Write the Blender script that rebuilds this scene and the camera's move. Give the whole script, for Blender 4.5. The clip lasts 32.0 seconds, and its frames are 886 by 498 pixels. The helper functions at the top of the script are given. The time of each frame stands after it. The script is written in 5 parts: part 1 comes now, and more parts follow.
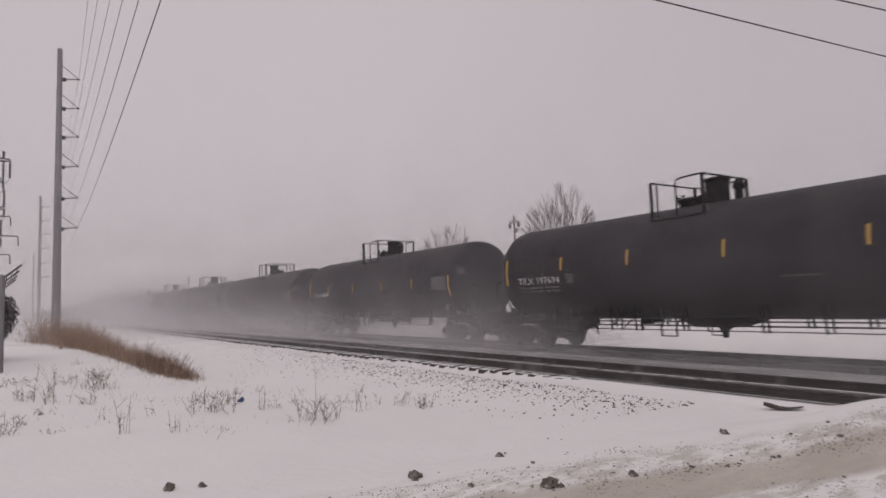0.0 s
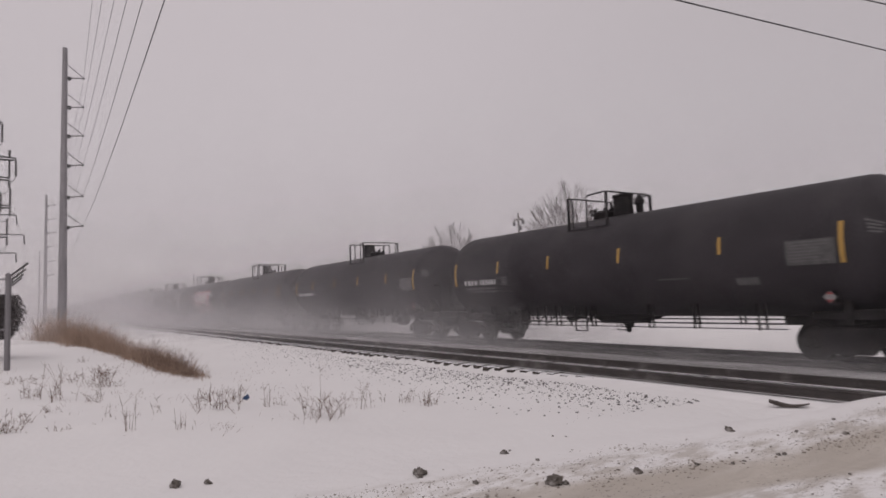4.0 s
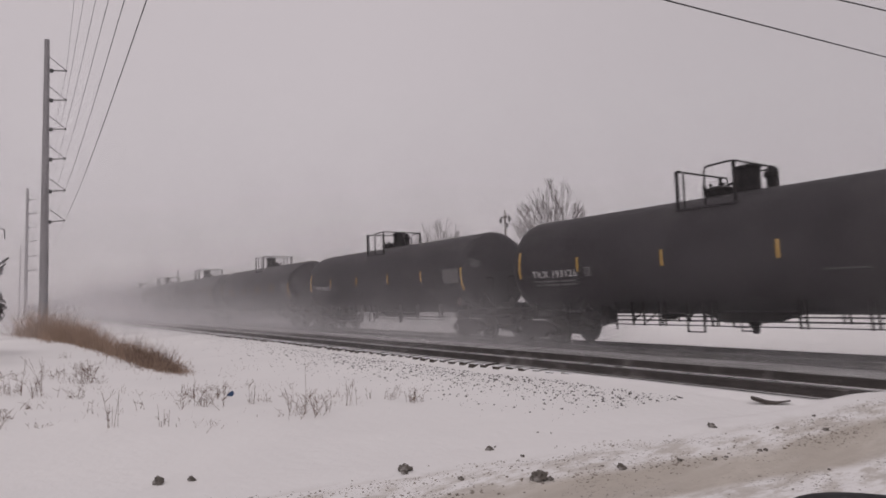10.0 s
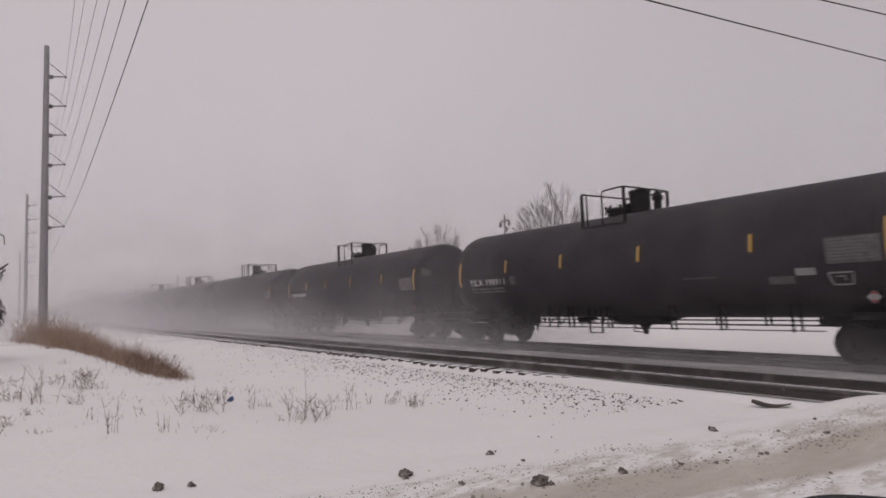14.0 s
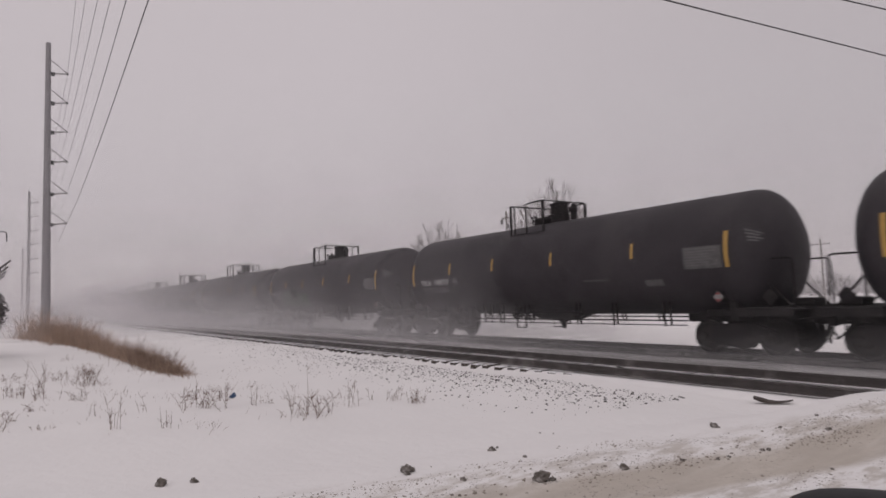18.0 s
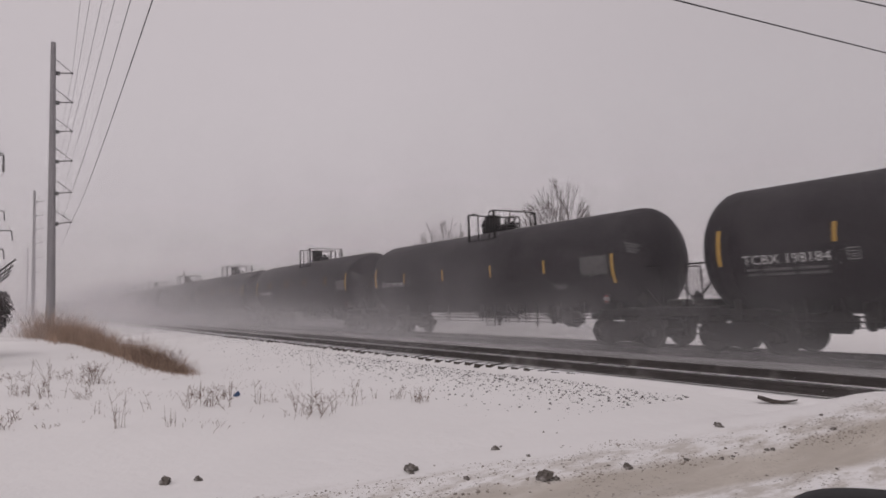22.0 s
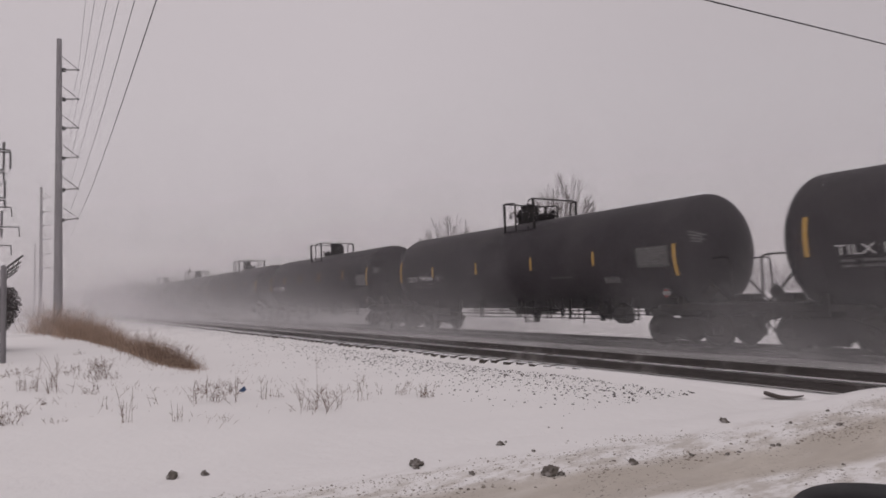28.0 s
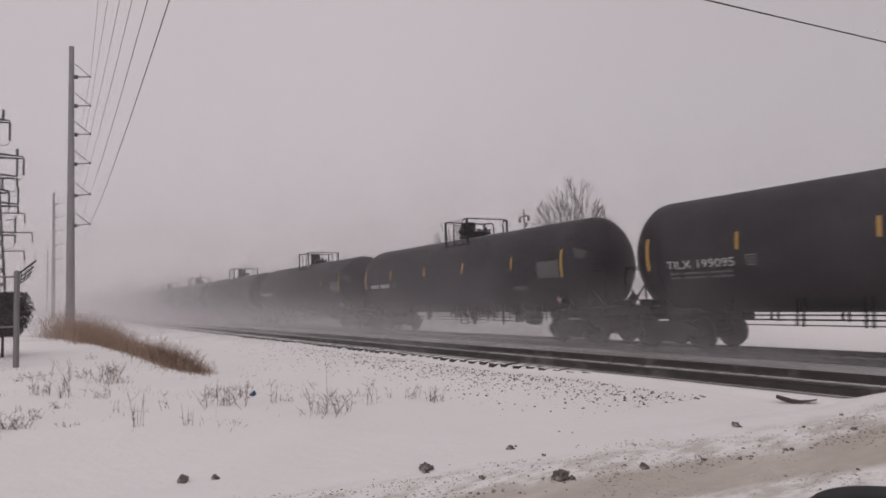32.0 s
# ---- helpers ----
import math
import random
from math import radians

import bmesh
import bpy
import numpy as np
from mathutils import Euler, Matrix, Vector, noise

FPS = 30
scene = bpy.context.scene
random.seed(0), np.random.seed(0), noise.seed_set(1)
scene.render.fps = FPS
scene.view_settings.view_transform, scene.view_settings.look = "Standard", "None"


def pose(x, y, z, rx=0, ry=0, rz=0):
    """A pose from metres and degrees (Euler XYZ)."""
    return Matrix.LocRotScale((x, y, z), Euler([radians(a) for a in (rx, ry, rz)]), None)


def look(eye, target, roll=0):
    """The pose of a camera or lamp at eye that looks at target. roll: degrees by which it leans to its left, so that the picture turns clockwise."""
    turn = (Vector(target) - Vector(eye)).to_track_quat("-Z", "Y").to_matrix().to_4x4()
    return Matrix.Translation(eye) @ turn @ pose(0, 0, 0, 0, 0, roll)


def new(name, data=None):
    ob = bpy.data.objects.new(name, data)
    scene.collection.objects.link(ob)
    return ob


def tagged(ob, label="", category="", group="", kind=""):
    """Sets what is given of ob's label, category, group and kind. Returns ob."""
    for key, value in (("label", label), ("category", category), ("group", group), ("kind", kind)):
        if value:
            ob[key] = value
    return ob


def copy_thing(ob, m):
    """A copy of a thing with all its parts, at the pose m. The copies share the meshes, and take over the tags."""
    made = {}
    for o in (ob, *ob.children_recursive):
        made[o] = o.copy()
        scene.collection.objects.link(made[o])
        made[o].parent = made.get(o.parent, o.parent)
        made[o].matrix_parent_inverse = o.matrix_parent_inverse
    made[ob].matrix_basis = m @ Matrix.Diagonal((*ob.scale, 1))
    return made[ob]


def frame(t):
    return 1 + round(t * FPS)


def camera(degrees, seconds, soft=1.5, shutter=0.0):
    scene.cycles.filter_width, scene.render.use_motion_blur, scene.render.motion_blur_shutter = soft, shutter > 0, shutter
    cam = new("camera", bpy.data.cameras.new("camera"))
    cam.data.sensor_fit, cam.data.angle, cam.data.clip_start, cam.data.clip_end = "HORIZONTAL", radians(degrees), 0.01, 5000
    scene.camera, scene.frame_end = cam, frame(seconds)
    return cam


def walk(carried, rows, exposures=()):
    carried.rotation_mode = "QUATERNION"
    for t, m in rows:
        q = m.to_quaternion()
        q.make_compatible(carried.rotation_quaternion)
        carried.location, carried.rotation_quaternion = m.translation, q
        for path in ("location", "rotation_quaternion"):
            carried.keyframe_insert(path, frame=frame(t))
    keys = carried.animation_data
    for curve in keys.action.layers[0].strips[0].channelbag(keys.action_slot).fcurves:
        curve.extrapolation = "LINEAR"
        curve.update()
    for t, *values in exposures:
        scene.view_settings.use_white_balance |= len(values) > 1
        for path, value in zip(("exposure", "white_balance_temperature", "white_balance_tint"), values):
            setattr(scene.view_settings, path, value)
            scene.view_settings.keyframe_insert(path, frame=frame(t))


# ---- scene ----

# Metres; z = 0 is the top of the rails. The tracks run along X, the road along Y, the eye is over the origin.
EYE = Vector((0.0, 0.0, 1.769))
Y1, Y2 = 12.043, 16.544          # centre lines of the empty near track and of the far track with the train
CAR = 18.4                       # length over couplers
TANK_D, TANK_Z, TANK_L = 3.314, 2.660, 16.600

# seconds, heading from -X towards +Y, tilt up, roll (degrees)
VIEW = [
    (0, 34.120, 4.724, -2.029), (0.5, 34.083, 4.665, -1.993), (1, 34.204, 4.737, -2.078), (1.5, 34.125, 4.794, -2.035),
    (2, 34.070, 4.723, -2.040), (2.5, 33.961, 4.735, -1.966), (3, 33.844, 4.671, -2.052), (3.5, 33.724, 4.613, -2.099),
    (5.5, 33.969, 4.186, -2.026), (6, 34.079, 4.088, -1.926), (6.5, 34.287, 4.090, -1.909), (7, 34.356, 4.103, -1.919),
    (7.5, 34.521, 4.147, -1.957), (8, 34.641, 4.207, -2.061), (8.5, 34.731, 4.173, -1.967), (9, 34.799, 4.173, -1.958),
    (9.5, 34.888, 4.212, -1.910), (10, 34.938, 4.209, -1.882), (10.5, 34.937, 4.221, -1.775), (11, 34.968, 4.299, -1.867),
    (11.5, 34.981, 4.409, -1.865), (12, 34.933, 4.482, -1.940), (12.5, 34.890, 4.568, -1.951), (13, 34.974, 4.620, -1.940),
    (13.5, 35.030, 4.621, -2.054), (14, 34.977, 4.606, -2.099), (14.3, 34.924, 4.583, -1.962), (14.5, 34.861, 4.571, -1.968),
    (16.5, 34.693, 4.539, -1.973), (17, 34.724, 4.451, -1.866), (17.5, 34.725, 4.381, -1.937), (18, 34.811, 4.325, -2.113),
    (18.5, 34.796, 4.249, -2.140), (19, 34.789, 4.245, -2.103), (19.5, 34.757, 4.280, -1.971), (20, 34.820, 4.331, -2.163),
    (20.5, 34.798, 4.370, -2.284), (21, 34.665, 4.339, -2.223), (21.5, 34.558, 4.304, -2.086), (22, 34.482, 4.255, -2.051),
    (22.5, 34.517, 4.225, -2.137), (23, 34.462, 4.179, -2.136), (23.5, 34.408, 4.127, -2.156), (24, 34.340, 4.043, -2.134),
    (24.5, 34.317, 3.970, -2.243), (25, 34.287, 3.953, -2.310), (25.5, 34.165, 3.842, -2.240), (27.5, 34.041, 3.860, -2.128),
    (28, 34.005, 3.882, -2.084), (28.5, 33.988, 3.902, -2.111), (29, 33.997, 3.992, -2.226), (29.5, 33.941, 4.058, -2.271),
    (30, 33.795, 4.088, -2.120), (30.5, 33.620, 4.093, -1.961), (31, 33.625, 4.134, -2.123), (31.5, 33.427, 4.217, -2.227),
    (32, 33.196, 4.276, -2.226)]


# how far the hand carries the eye above its usual height: seconds, metres
LIFT = ((0, 0.015), (3.5, 0.014), (5.5, 0.0095), (10, 0.0095), (14.5, 0.0075), (16.5, 0.0015), (19, 0.004), (21, 0.004), (23, 0.001), (28, 0.001), (30, -0.0015), (32, -0.0025))


def view(t, th, ph, ro):
    th, ph, ro = radians(th), radians(ph), radians(ro)
    eye = EYE + Vector((0, 0, float(np.interp(t, [a for a, _ in LIFT], [b for _, b in LIFT]))))
    way = Vector((-math.cos(th) * math.cos(ph), math.sin(th) * math.cos(ph), math.sin(ph)))
    return look(eye, eye + way * 10.0, math.degrees(ro))


cam = camera(70.15, 32.0, soft=1.7, shutter=0.12)
walk(cam, [(t, view(t, a, b, c)) for t, a, b, c in VIEW])
scene.cycles.transparent_max_bounces = 160

# ---- light: overcast winter sky and a broad weak sun behind cloud ----
world = bpy.data.worlds.new("overcast_sky")
scene.world = world
world.use_nodes = True
wn, wl = world.node_tree.nodes, world.node_tree.links
wn.clear()
w_out, w_bg, w_sky, w_mix = (wn.new(k) for k in ("ShaderNodeOutputWorld", "ShaderNodeBackground", "ShaderNodeTexSky", "ShaderNodeMixRGB"))
w_sky.sky_type, w_sky.sun_disc = "NISHITA", False
w_sky.sun_elevation, w_sky.sun_rotation = radians(48), radians(150)
w_scale = wn.new("ShaderNodeMixRGB")
w_scale.blend_type = "MULTIPLY"
w_scale.inputs[0].default_value = 1.0
w_scale.inputs[2].default_value = (0.1, 0.1, 0.1, 1)
w_mix.inputs[0].default_value = 0.94
w_mix.inputs[2].default_value = (0.566, 0.507, 0.524, 1)
wl.new(w_sky.outputs[0], w_scale.inputs[1])
wl.new(w_scale.outputs[0], w_mix.inputs[1])
w_co, w_sep, w_rng, w_dim = (wn.new(k) for k in ("ShaderNodeTexCoord", "ShaderNodeSeparateXYZ", "ShaderNodeMapRange", "ShaderNodeMixRGB"))
w_rng.interpolation_type = "SMOOTHSTEP"                # the cloud is a little heavier towards +Y
for i, v in enumerate((0.35, 1.0, 1.0, 0.86)):
    w_rng.inputs[i + 1].default_value = v
w_dim.blend_type = "MULTIPLY"
w_dim.inputs[0].default_value = 1.0
wl.new(w_co.outputs["Generated"], w_sep.inputs[0])
wl.new(w_sep.outputs[1], w_rng.inputs[0])
wl.new(w_mix.outputs[0], w_dim.inputs[1])
wl.new(w_rng.outputs[0], w_dim.inputs[2])
wl.new(w_dim.outputs[0], w_bg.inputs[0])
w_bg.inputs[1].default_value = 1.0
wl.new(w_bg.outputs[0], w_out.inputs[0])
sun = new("sun", bpy.data.lights.new("sun", "SUN"))
sun.data.energy, sun.data.angle, sun.data.color = 0.55, radians(60), (1.0, 0.95, 0.92)
sun.matrix_world = look((30, -20, 45), (0, 6, 0))


# ---- materials ----
def mat(name, base, rough=0.6, metal=0.0, var=0.25, scale=3.0, fine=40.0, bump=0.15, dirt=None, dirt_at=0.6, spec=0.5):
    """A surface with variation at two scales, fine relief and, where given, dirt."""
    m = bpy.data.materials.new(name)
    m.use_nodes = True
    n, l = m.node_tree.nodes, m.node_tree.links
    p = n["Principled BSDF"]
    co = n.new("ShaderNodeTexCoord")
    a, b = n.new("ShaderNodeTexNoise"), n.new("ShaderNodeTexNoise")
    a.inputs["Scale"].default_value, b.inputs["Scale"].default_value = scale, fine
    a.inputs["Detail"].default_value, b.inputs["Detail"].default_value = 5, 3
    ramp = n.new("ShaderNodeValToRGB")
    ramp.color_ramp.elements[0].position, ramp.color_ramp.elements[1].position = 0.3, 0.7
    c = Vector(base)
    ramp.color_ramp.elements[0].color = (*(c * (1 - var)), 1)
    ramp.color_ramp.elements[1].color = (*(c * (1 + var)), 1)
    add = n.new("ShaderNodeMath")
    add.operation = "MULTIPLY_ADD"
    add.inputs[1].default_value, add.inputs[2].default_value = 0.35, 0.0
    l.new(co.outputs["Object"], a.inputs[0])
    l.new(co.outputs["Object"], b.inputs[0])
    l.new(b.outputs[0], add.inputs[0])
    sub = n.new("ShaderNodeMath")
    sub.operation = "MULTIPLY_ADD"
    sub.inputs[1].default_value = 0.65
    l.new(a.outputs[0], sub.inputs[0])
    l.new(add.outputs[0], sub.inputs[2])
    l.new(sub.outputs[0], ramp.inputs[0])
    colour = ramp.outputs[0]
    if dirt:
        d = n.new("ShaderNodeTexNoise")
        d.inputs["Scale"].default_value, d.inputs["Detail"].default_value = scale * 0.6, 8
        l.new(co.outputs["Object"], d.inputs[0])
        dr = n.new("ShaderNodeValToRGB")
        dr.color_ramp.elements[0].position, dr.color_ramp.elements[1].position = dirt_at - 0.1, dirt_at + 0.12
        mx = n.new("ShaderNodeMixRGB")
        mx.inputs[2].default_value = (*dirt, 1)
        l.new(d.outputs[0], dr.inputs[0])
        l.new(dr.outputs[0], mx.inputs[0])
        l.new(colour, mx.inputs[1])
        colour = mx.outputs[0]
    l.new(colour, p.inputs["Base Color"])
    p.inputs["Roughness"].default_value, p.inputs["Metallic"].default_value = rough, metal
    p.inputs["Specular IOR Level"].default_value = spec
    if bump:
        bp = n.new("ShaderNodeBump")
        bp.inputs["Strength"].default_value, bp.inputs["Distance"].default_value = bump, 0.02
        l.new(sub.outputs[0], bp.inputs["Height"])
        l.new(bp.outputs[0], p.inputs["Normal"])
    return m


def haze(name, strength, size, low, high, floor=0.35):
    """Blown snow in the air: thin, scatters light both ways; patchy, thinning out upwards between two heights (object space)."""
    m = bpy.data.materials.new(name)
    m.use_nodes = True
    n, l = m.node_tree.nodes, m.node_tree.links
    n.clear()
    out, mix, tr, sc, df, tl = (n.new("ShaderNode" + k) for k in ("OutputMaterial", "MixShader", "BsdfTransparent", "MixShader", "BsdfDiffuse", "BsdfTranslucent"))
    df.inputs[0].default_value = tl.inputs[0].default_value = (0.79, 0.775, 0.79, 1)
    co, no, sep, ma, up = (n.new("ShaderNode" + k) for k in ("TexCoord", "TexNoise", "SeparateXYZ", "MapRange", "MapRange"))
    no.inputs["Scale"].default_value, no.inputs["Detail"].default_value = size, 4
    l.new(co.outputs["Object"], no.inputs[0])
    l.new(co.outputs["Object"], sep.inputs[0])
    up.inputs[1].default_value, up.inputs[2].default_value, up.inputs[3].default_value, up.inputs[4].default_value = low, high, 1.0, 0.0
    up.interpolation_type = "SMOOTHSTEP"
    l.new(sep.outputs[2], up.inputs[0])
    ma.inputs[1].default_value, ma.inputs[2].default_value, ma.inputs[3].default_value, ma.inputs[4].default_value = 0.3, 0.72, floor, 1.3
    ma.interpolation_type = "SMOOTHSTEP"
    l.new(no.outputs[0], ma.inputs[0])
    # fade towards the sheet's own borders (uv)
    uv = n.new("ShaderNodeUVMap")
    us = n.new("ShaderNodeSeparateXYZ")
    l.new(uv.outputs[0], us.inputs[0])
    edge = n.new("ShaderNodeMath")
    edge.operation = "PINGPONG"
    edge.inputs[1].default_value = 0.5
    l.new(us.outputs[0], edge.inputs[0])
    er = n.new("ShaderNodeMapRange")
    er.inputs[1].default_value, er.inputs[2].default_value = 0.0, 0.3
    er.interpolation_type = "SMOOTHSTEP"
    l.new(edge.outputs[0], er.inputs[0])
    cur = None
    for src in (up.outputs[0], ma.outputs[0], er.outputs[0]):
        k = n.new("ShaderNodeMath")
        k.operation = "MULTIPLY"
        k.use_clamp = True
        l.new(src, k.inputs[0])
        if cur:
            l.new(cur, k.inputs[1])
        else:
            k.inputs[1].default_value = strength
        cur = k.outputs[0]
    sc.inputs[0].default_value = 0.5
    l.new(df.outputs[0], sc.inputs[1])
    l.new(tl.outputs[0], sc.inputs[2])
    l.new(cur, mix.inputs[0])
    l.new(tr.outputs[0], mix.inputs[1])
    l.new(sc.outputs[0], mix.inputs[2])
    l.new(mix.outputs[0], out.inputs[0])
    return m


BLACK = mat("black_tank_paint", (0.036, 0.032, 0.036), 0.62, 0, 0.3, 0.8, 12, 0.05, dirt=(0.052, 0.047, 0.050), dirt_at=0.60, spec=0.2)
STEEL_BLACK = mat("grimy_black_steel", (0.021, 0.019, 0.020), 0.8, 0.0, 0.35, 3, 40, 0.2, dirt=(0.030, 0.027, 0.026), spec=0.12)
WHEEL = mat("worn_wheel_steel", (0.020, 0.018, 0.017), 0.75, 0.1, 0.3, 4, 40, spec=0.2)
YELLOW = mat("yellow_reflective_tape", (0.41, 0.245, 0.055), 0.45, 0, 0.15, 6, 60, 0.05)
STENCIL = mat("white_stencil_paint", (0.50, 0.49, 0.49), 0.6, 0, 0.15, 8, 60, 0.05)
STENCIL_DIM = mat("faded_stencil_paint", (0.115, 0.11, 0.112), 0.7, 0, 0.4, 12, 90, 0.05)
PANEL = mat("grey_data_panel", (0.085, 0.082, 0.082), 0.7, 0, 0.35, 6, 60, 0.05)
RED = mat("red_paint", (0.25, 0.02, 0.025), 0.55, 0, 0.2, 4, 50, 0.05)
SPRAY_WHITE = mat("white_spray_paint", (0.55, 0.51, 0.52), 0.6, 0, 0.12, 1.5, 30, 0.05, dirt=(0.5, 0.42, 0.43), dirt_at=0.65)
SPRAY_RED = mat("red_spray_paint", (0.27, 0.03, 0.04), 0.6, 0, 0.2, 2, 40, 0.05)
SPRAY_GREY = mat("pale_spray_paint", (0.088, 0.085, 0.086), 0.7, 0, 0.3, 3, 40, 0.05)
PINK = mat("pink_label_paint", (0.30, 0.19, 0.20), 0.6, 0, 0.2, 8, 60, 0.05)
SPRAY_PALE = mat("white_marker_paint", (0.23, 0.225, 0.225), 0.7, 0, 0.25, 3, 40, 0.05)
SPRAY_GREEN = mat("dull_green_spray_paint", (0.044, 0.062, 0.045), 0.7, 0, 0.3, 2, 40, 0.05)
SNOW = mat("snow", (0.80, 0.795, 0.81), 0.85, 0, 0.04, 0.6, 12, 0.35, spec=0.2)
RAIL = mat("dark_rusty_rail", (0.060, 0.052, 0.050), 0.7, 0.1, 0.3, 3, 30, dirt=(0.20, 0.185, 0.18), dirt_at=0.66)
# paler than RAIL: snow dust, and haze over the far track put into colour
RAIL_DUST_HAZE = mat("dusted_hazed_rail", (0.10, 0.094, 0.092), 0.8, 0.1, 0.5, 3, 20)
RAIL_TOP = mat("polished_rail_head", (0.30, 0.29, 0.28), 0.35, 0.9, 0.15, 5, 40)
TIE = mat("weathered_wooden_tie", (0.055, 0.045, 0.038), 0.85, 0, 0.4, 4, 40, 0.4)
STONE = mat("dark_ballast_stone", (0.07, 0.062, 0.06), 0.85, 0, 0.4, 6, 30, 0.4)
CRUMB = mat("brown_dirt_crumb", (0.24, 0.21, 0.18), 0.9, 0, 0.5, 3, 40, 0.3)
CLOD = mat("frozen_mud_clod", (0.12, 0.105, 0.093), 0.9, 0, 0.5, 14, 90, 0.8, dirt=(0.42, 0.40, 0.39), dirt_at=0.62)
GRASS = mat("dry_brown_grass", (0.33, 0.24, 0.185), 0.85, 0, 0.4, 2, 30, 0.0)
STALK = mat("dry_weed_stalk", (0.15, 0.10, 0.075), 0.85, 0, 0.4, 6, 60, 0.0)
BARK = mat("grey_brown_bark", (0.075, 0.06, 0.054), 0.9, 0, 0.3, 4, 30, 0.2)
GALV = mat("galvanised_steel", (0.22, 0.21, 0.22), 0.55, 0.4, 0.15, 0.7, 20, 0.05)
LATTICE = mat("weathered_lattice_steel", (0.06, 0.058, 0.06), 0.6, 0.3, 0.2, 2, 20, 0.05)
INSUL = mat("dark_porcelain", (0.035, 0.028, 0.03), 0.3, 0, 0.2, 5, 30, 0.0)
WIRE = mat("dull_wire", (0.045, 0.043, 0.045), 0.6, 0.3, 0.1, 5, 20, 0.0)
WOODPOLE = mat("creosoted_pole", (0.085, 0.065, 0.052), 0.9, 0, 0.3, 3, 30, 0.3)
NEEDLE = mat("dark_evergreen_foliage", (0.12, 0.108, 0.108), 0.9, 0, 0.4, 3, 30, 0.0)
HEDGE = mat("winter_treeline_twigs", (0.10, 0.085, 0.08), 0.95, 0, 0.3, 0.3, 4, 0.0)
CREAM = mat("cream_notice_paint", (0.34, 0.32, 0.27), 0.6, 0, 0.2, 5, 50, 0.05)
BLUE = mat("blue_litter", (0.02, 0.055, 0.13), 0.5, 0, 0.2, 8, 40, 0.1)
BOARD = mat("snowy_timber_board", (0.07, 0.058, 0.052), 0.85, 0, 0.3, 4, 40, 0.3)
CARPLASTIC = mat("black_mirror_plastic", (0.007, 0.007, 0.009), 0.45, 0, 0.2, 6, 80, 0.05, spec=0.15)
MIRROR = mat("mirror_glass", (0.8, 0.8, 0.8), 0.03, 1.0, 0.02, 2, 5, 0.0)
HAZE_FAR = haze("snow_haze_far", 0.15, 0.035, 3.0, 38.0, 0.7)
HAZE_AIR = haze("snowy_air", 0.014, 0.1, 3.0, 16.0, 0.8)
HAZE_LOW = haze("ground_drift_haze", 0.13, 0.08, 0.0, 5.0)
HAZE_BLOW = haze("ground_blow_haze", 0.17, 0.3, -0.3, 2.6)
HAZE_FIELD = haze("field_haze", 0.17, 0.04, 2.0, 32.0)
WAKES = [haze("thin_wake_haze", 0.16, 0.22, -0.2, 5.2), haze("wake_haze", 0.18, 0.2, 0.0, 6.2), haze("thick_wake_haze", 0.18, 0.16, 0.2, 6.6), haze("far_wake_haze", 0.185, 0.12, 1.0, 6.2, 0.9)]
HAZE_SPRAY = haze("wheel_snow_spray", 0.085, 0.4, -0.4, 1.7)
HAZE_NEAR = haze("near_ground_blow", 0.135, 0.35, -0.3, 1.9)
HAZE_GUST = haze("gusting_snow_spray", 0.175, 0.3, -0.2, 2.7)
HAZE_VEIL = haze("thin_snow_veil", 0.09, 0.25, 1.0, 5.6)
HAZE_TRACK = haze("track_ground_drift", 0.09, 0.35, -0.25, 0.75)
GUSTY = {0, 1, 2, 6, 7, 8, 9, 10, 11, 12, 15, 20, 26, 27, 29, 30, 33, 37, 38, 39}      # cars that tear up the most snow


# ---- mesh helpers ----
def part(name, bm, material, parent=None, label="", smooth=False):
    """Links a bmesh as one mesh object under a thing or a part."""
    me = bpy.data.meshes.new(name)
    if smooth:
        for f in bm.faces:
            f.smooth = True
    bm.to_mesh(me)
    bm.free()
    for m in material if isinstance(material, (list, tuple)) else (material,):
        me.materials.append(m)
    ob = new(name, me)
    if parent:
        ob.parent = parent
    if label:
        tagged(ob, label)
    return ob


def share(name, mesh, m, parent):
    """Another object on the same mesh."""
    ob = new(name, mesh)
    ob.parent = parent
    ob.matrix_basis = m
    return ob


def thing(name, m, label, category, group="", kind=""):
    ob = new(name)
    ob.empty_display_size = 0.3
    ob.matrix_world = m
    return tagged(ob, label, category, group, kind)


def box(bm, lo, hi, bevel=0.0):
    lo, hi = Vector(lo), Vector(hi)
    r = bmesh.ops.create_cube(bm, size=1.0, matrix=Matrix.Translation((lo + hi) / 2) @ Matrix.Diagonal((*(hi - lo), 1)))
    if bevel:
        es = list({e for v in r["verts"] for e in v.link_edges})
        bmesh.ops.bevel(bm, geom=es, offset=bevel, segments=1, affect="EDGES")
    return bm


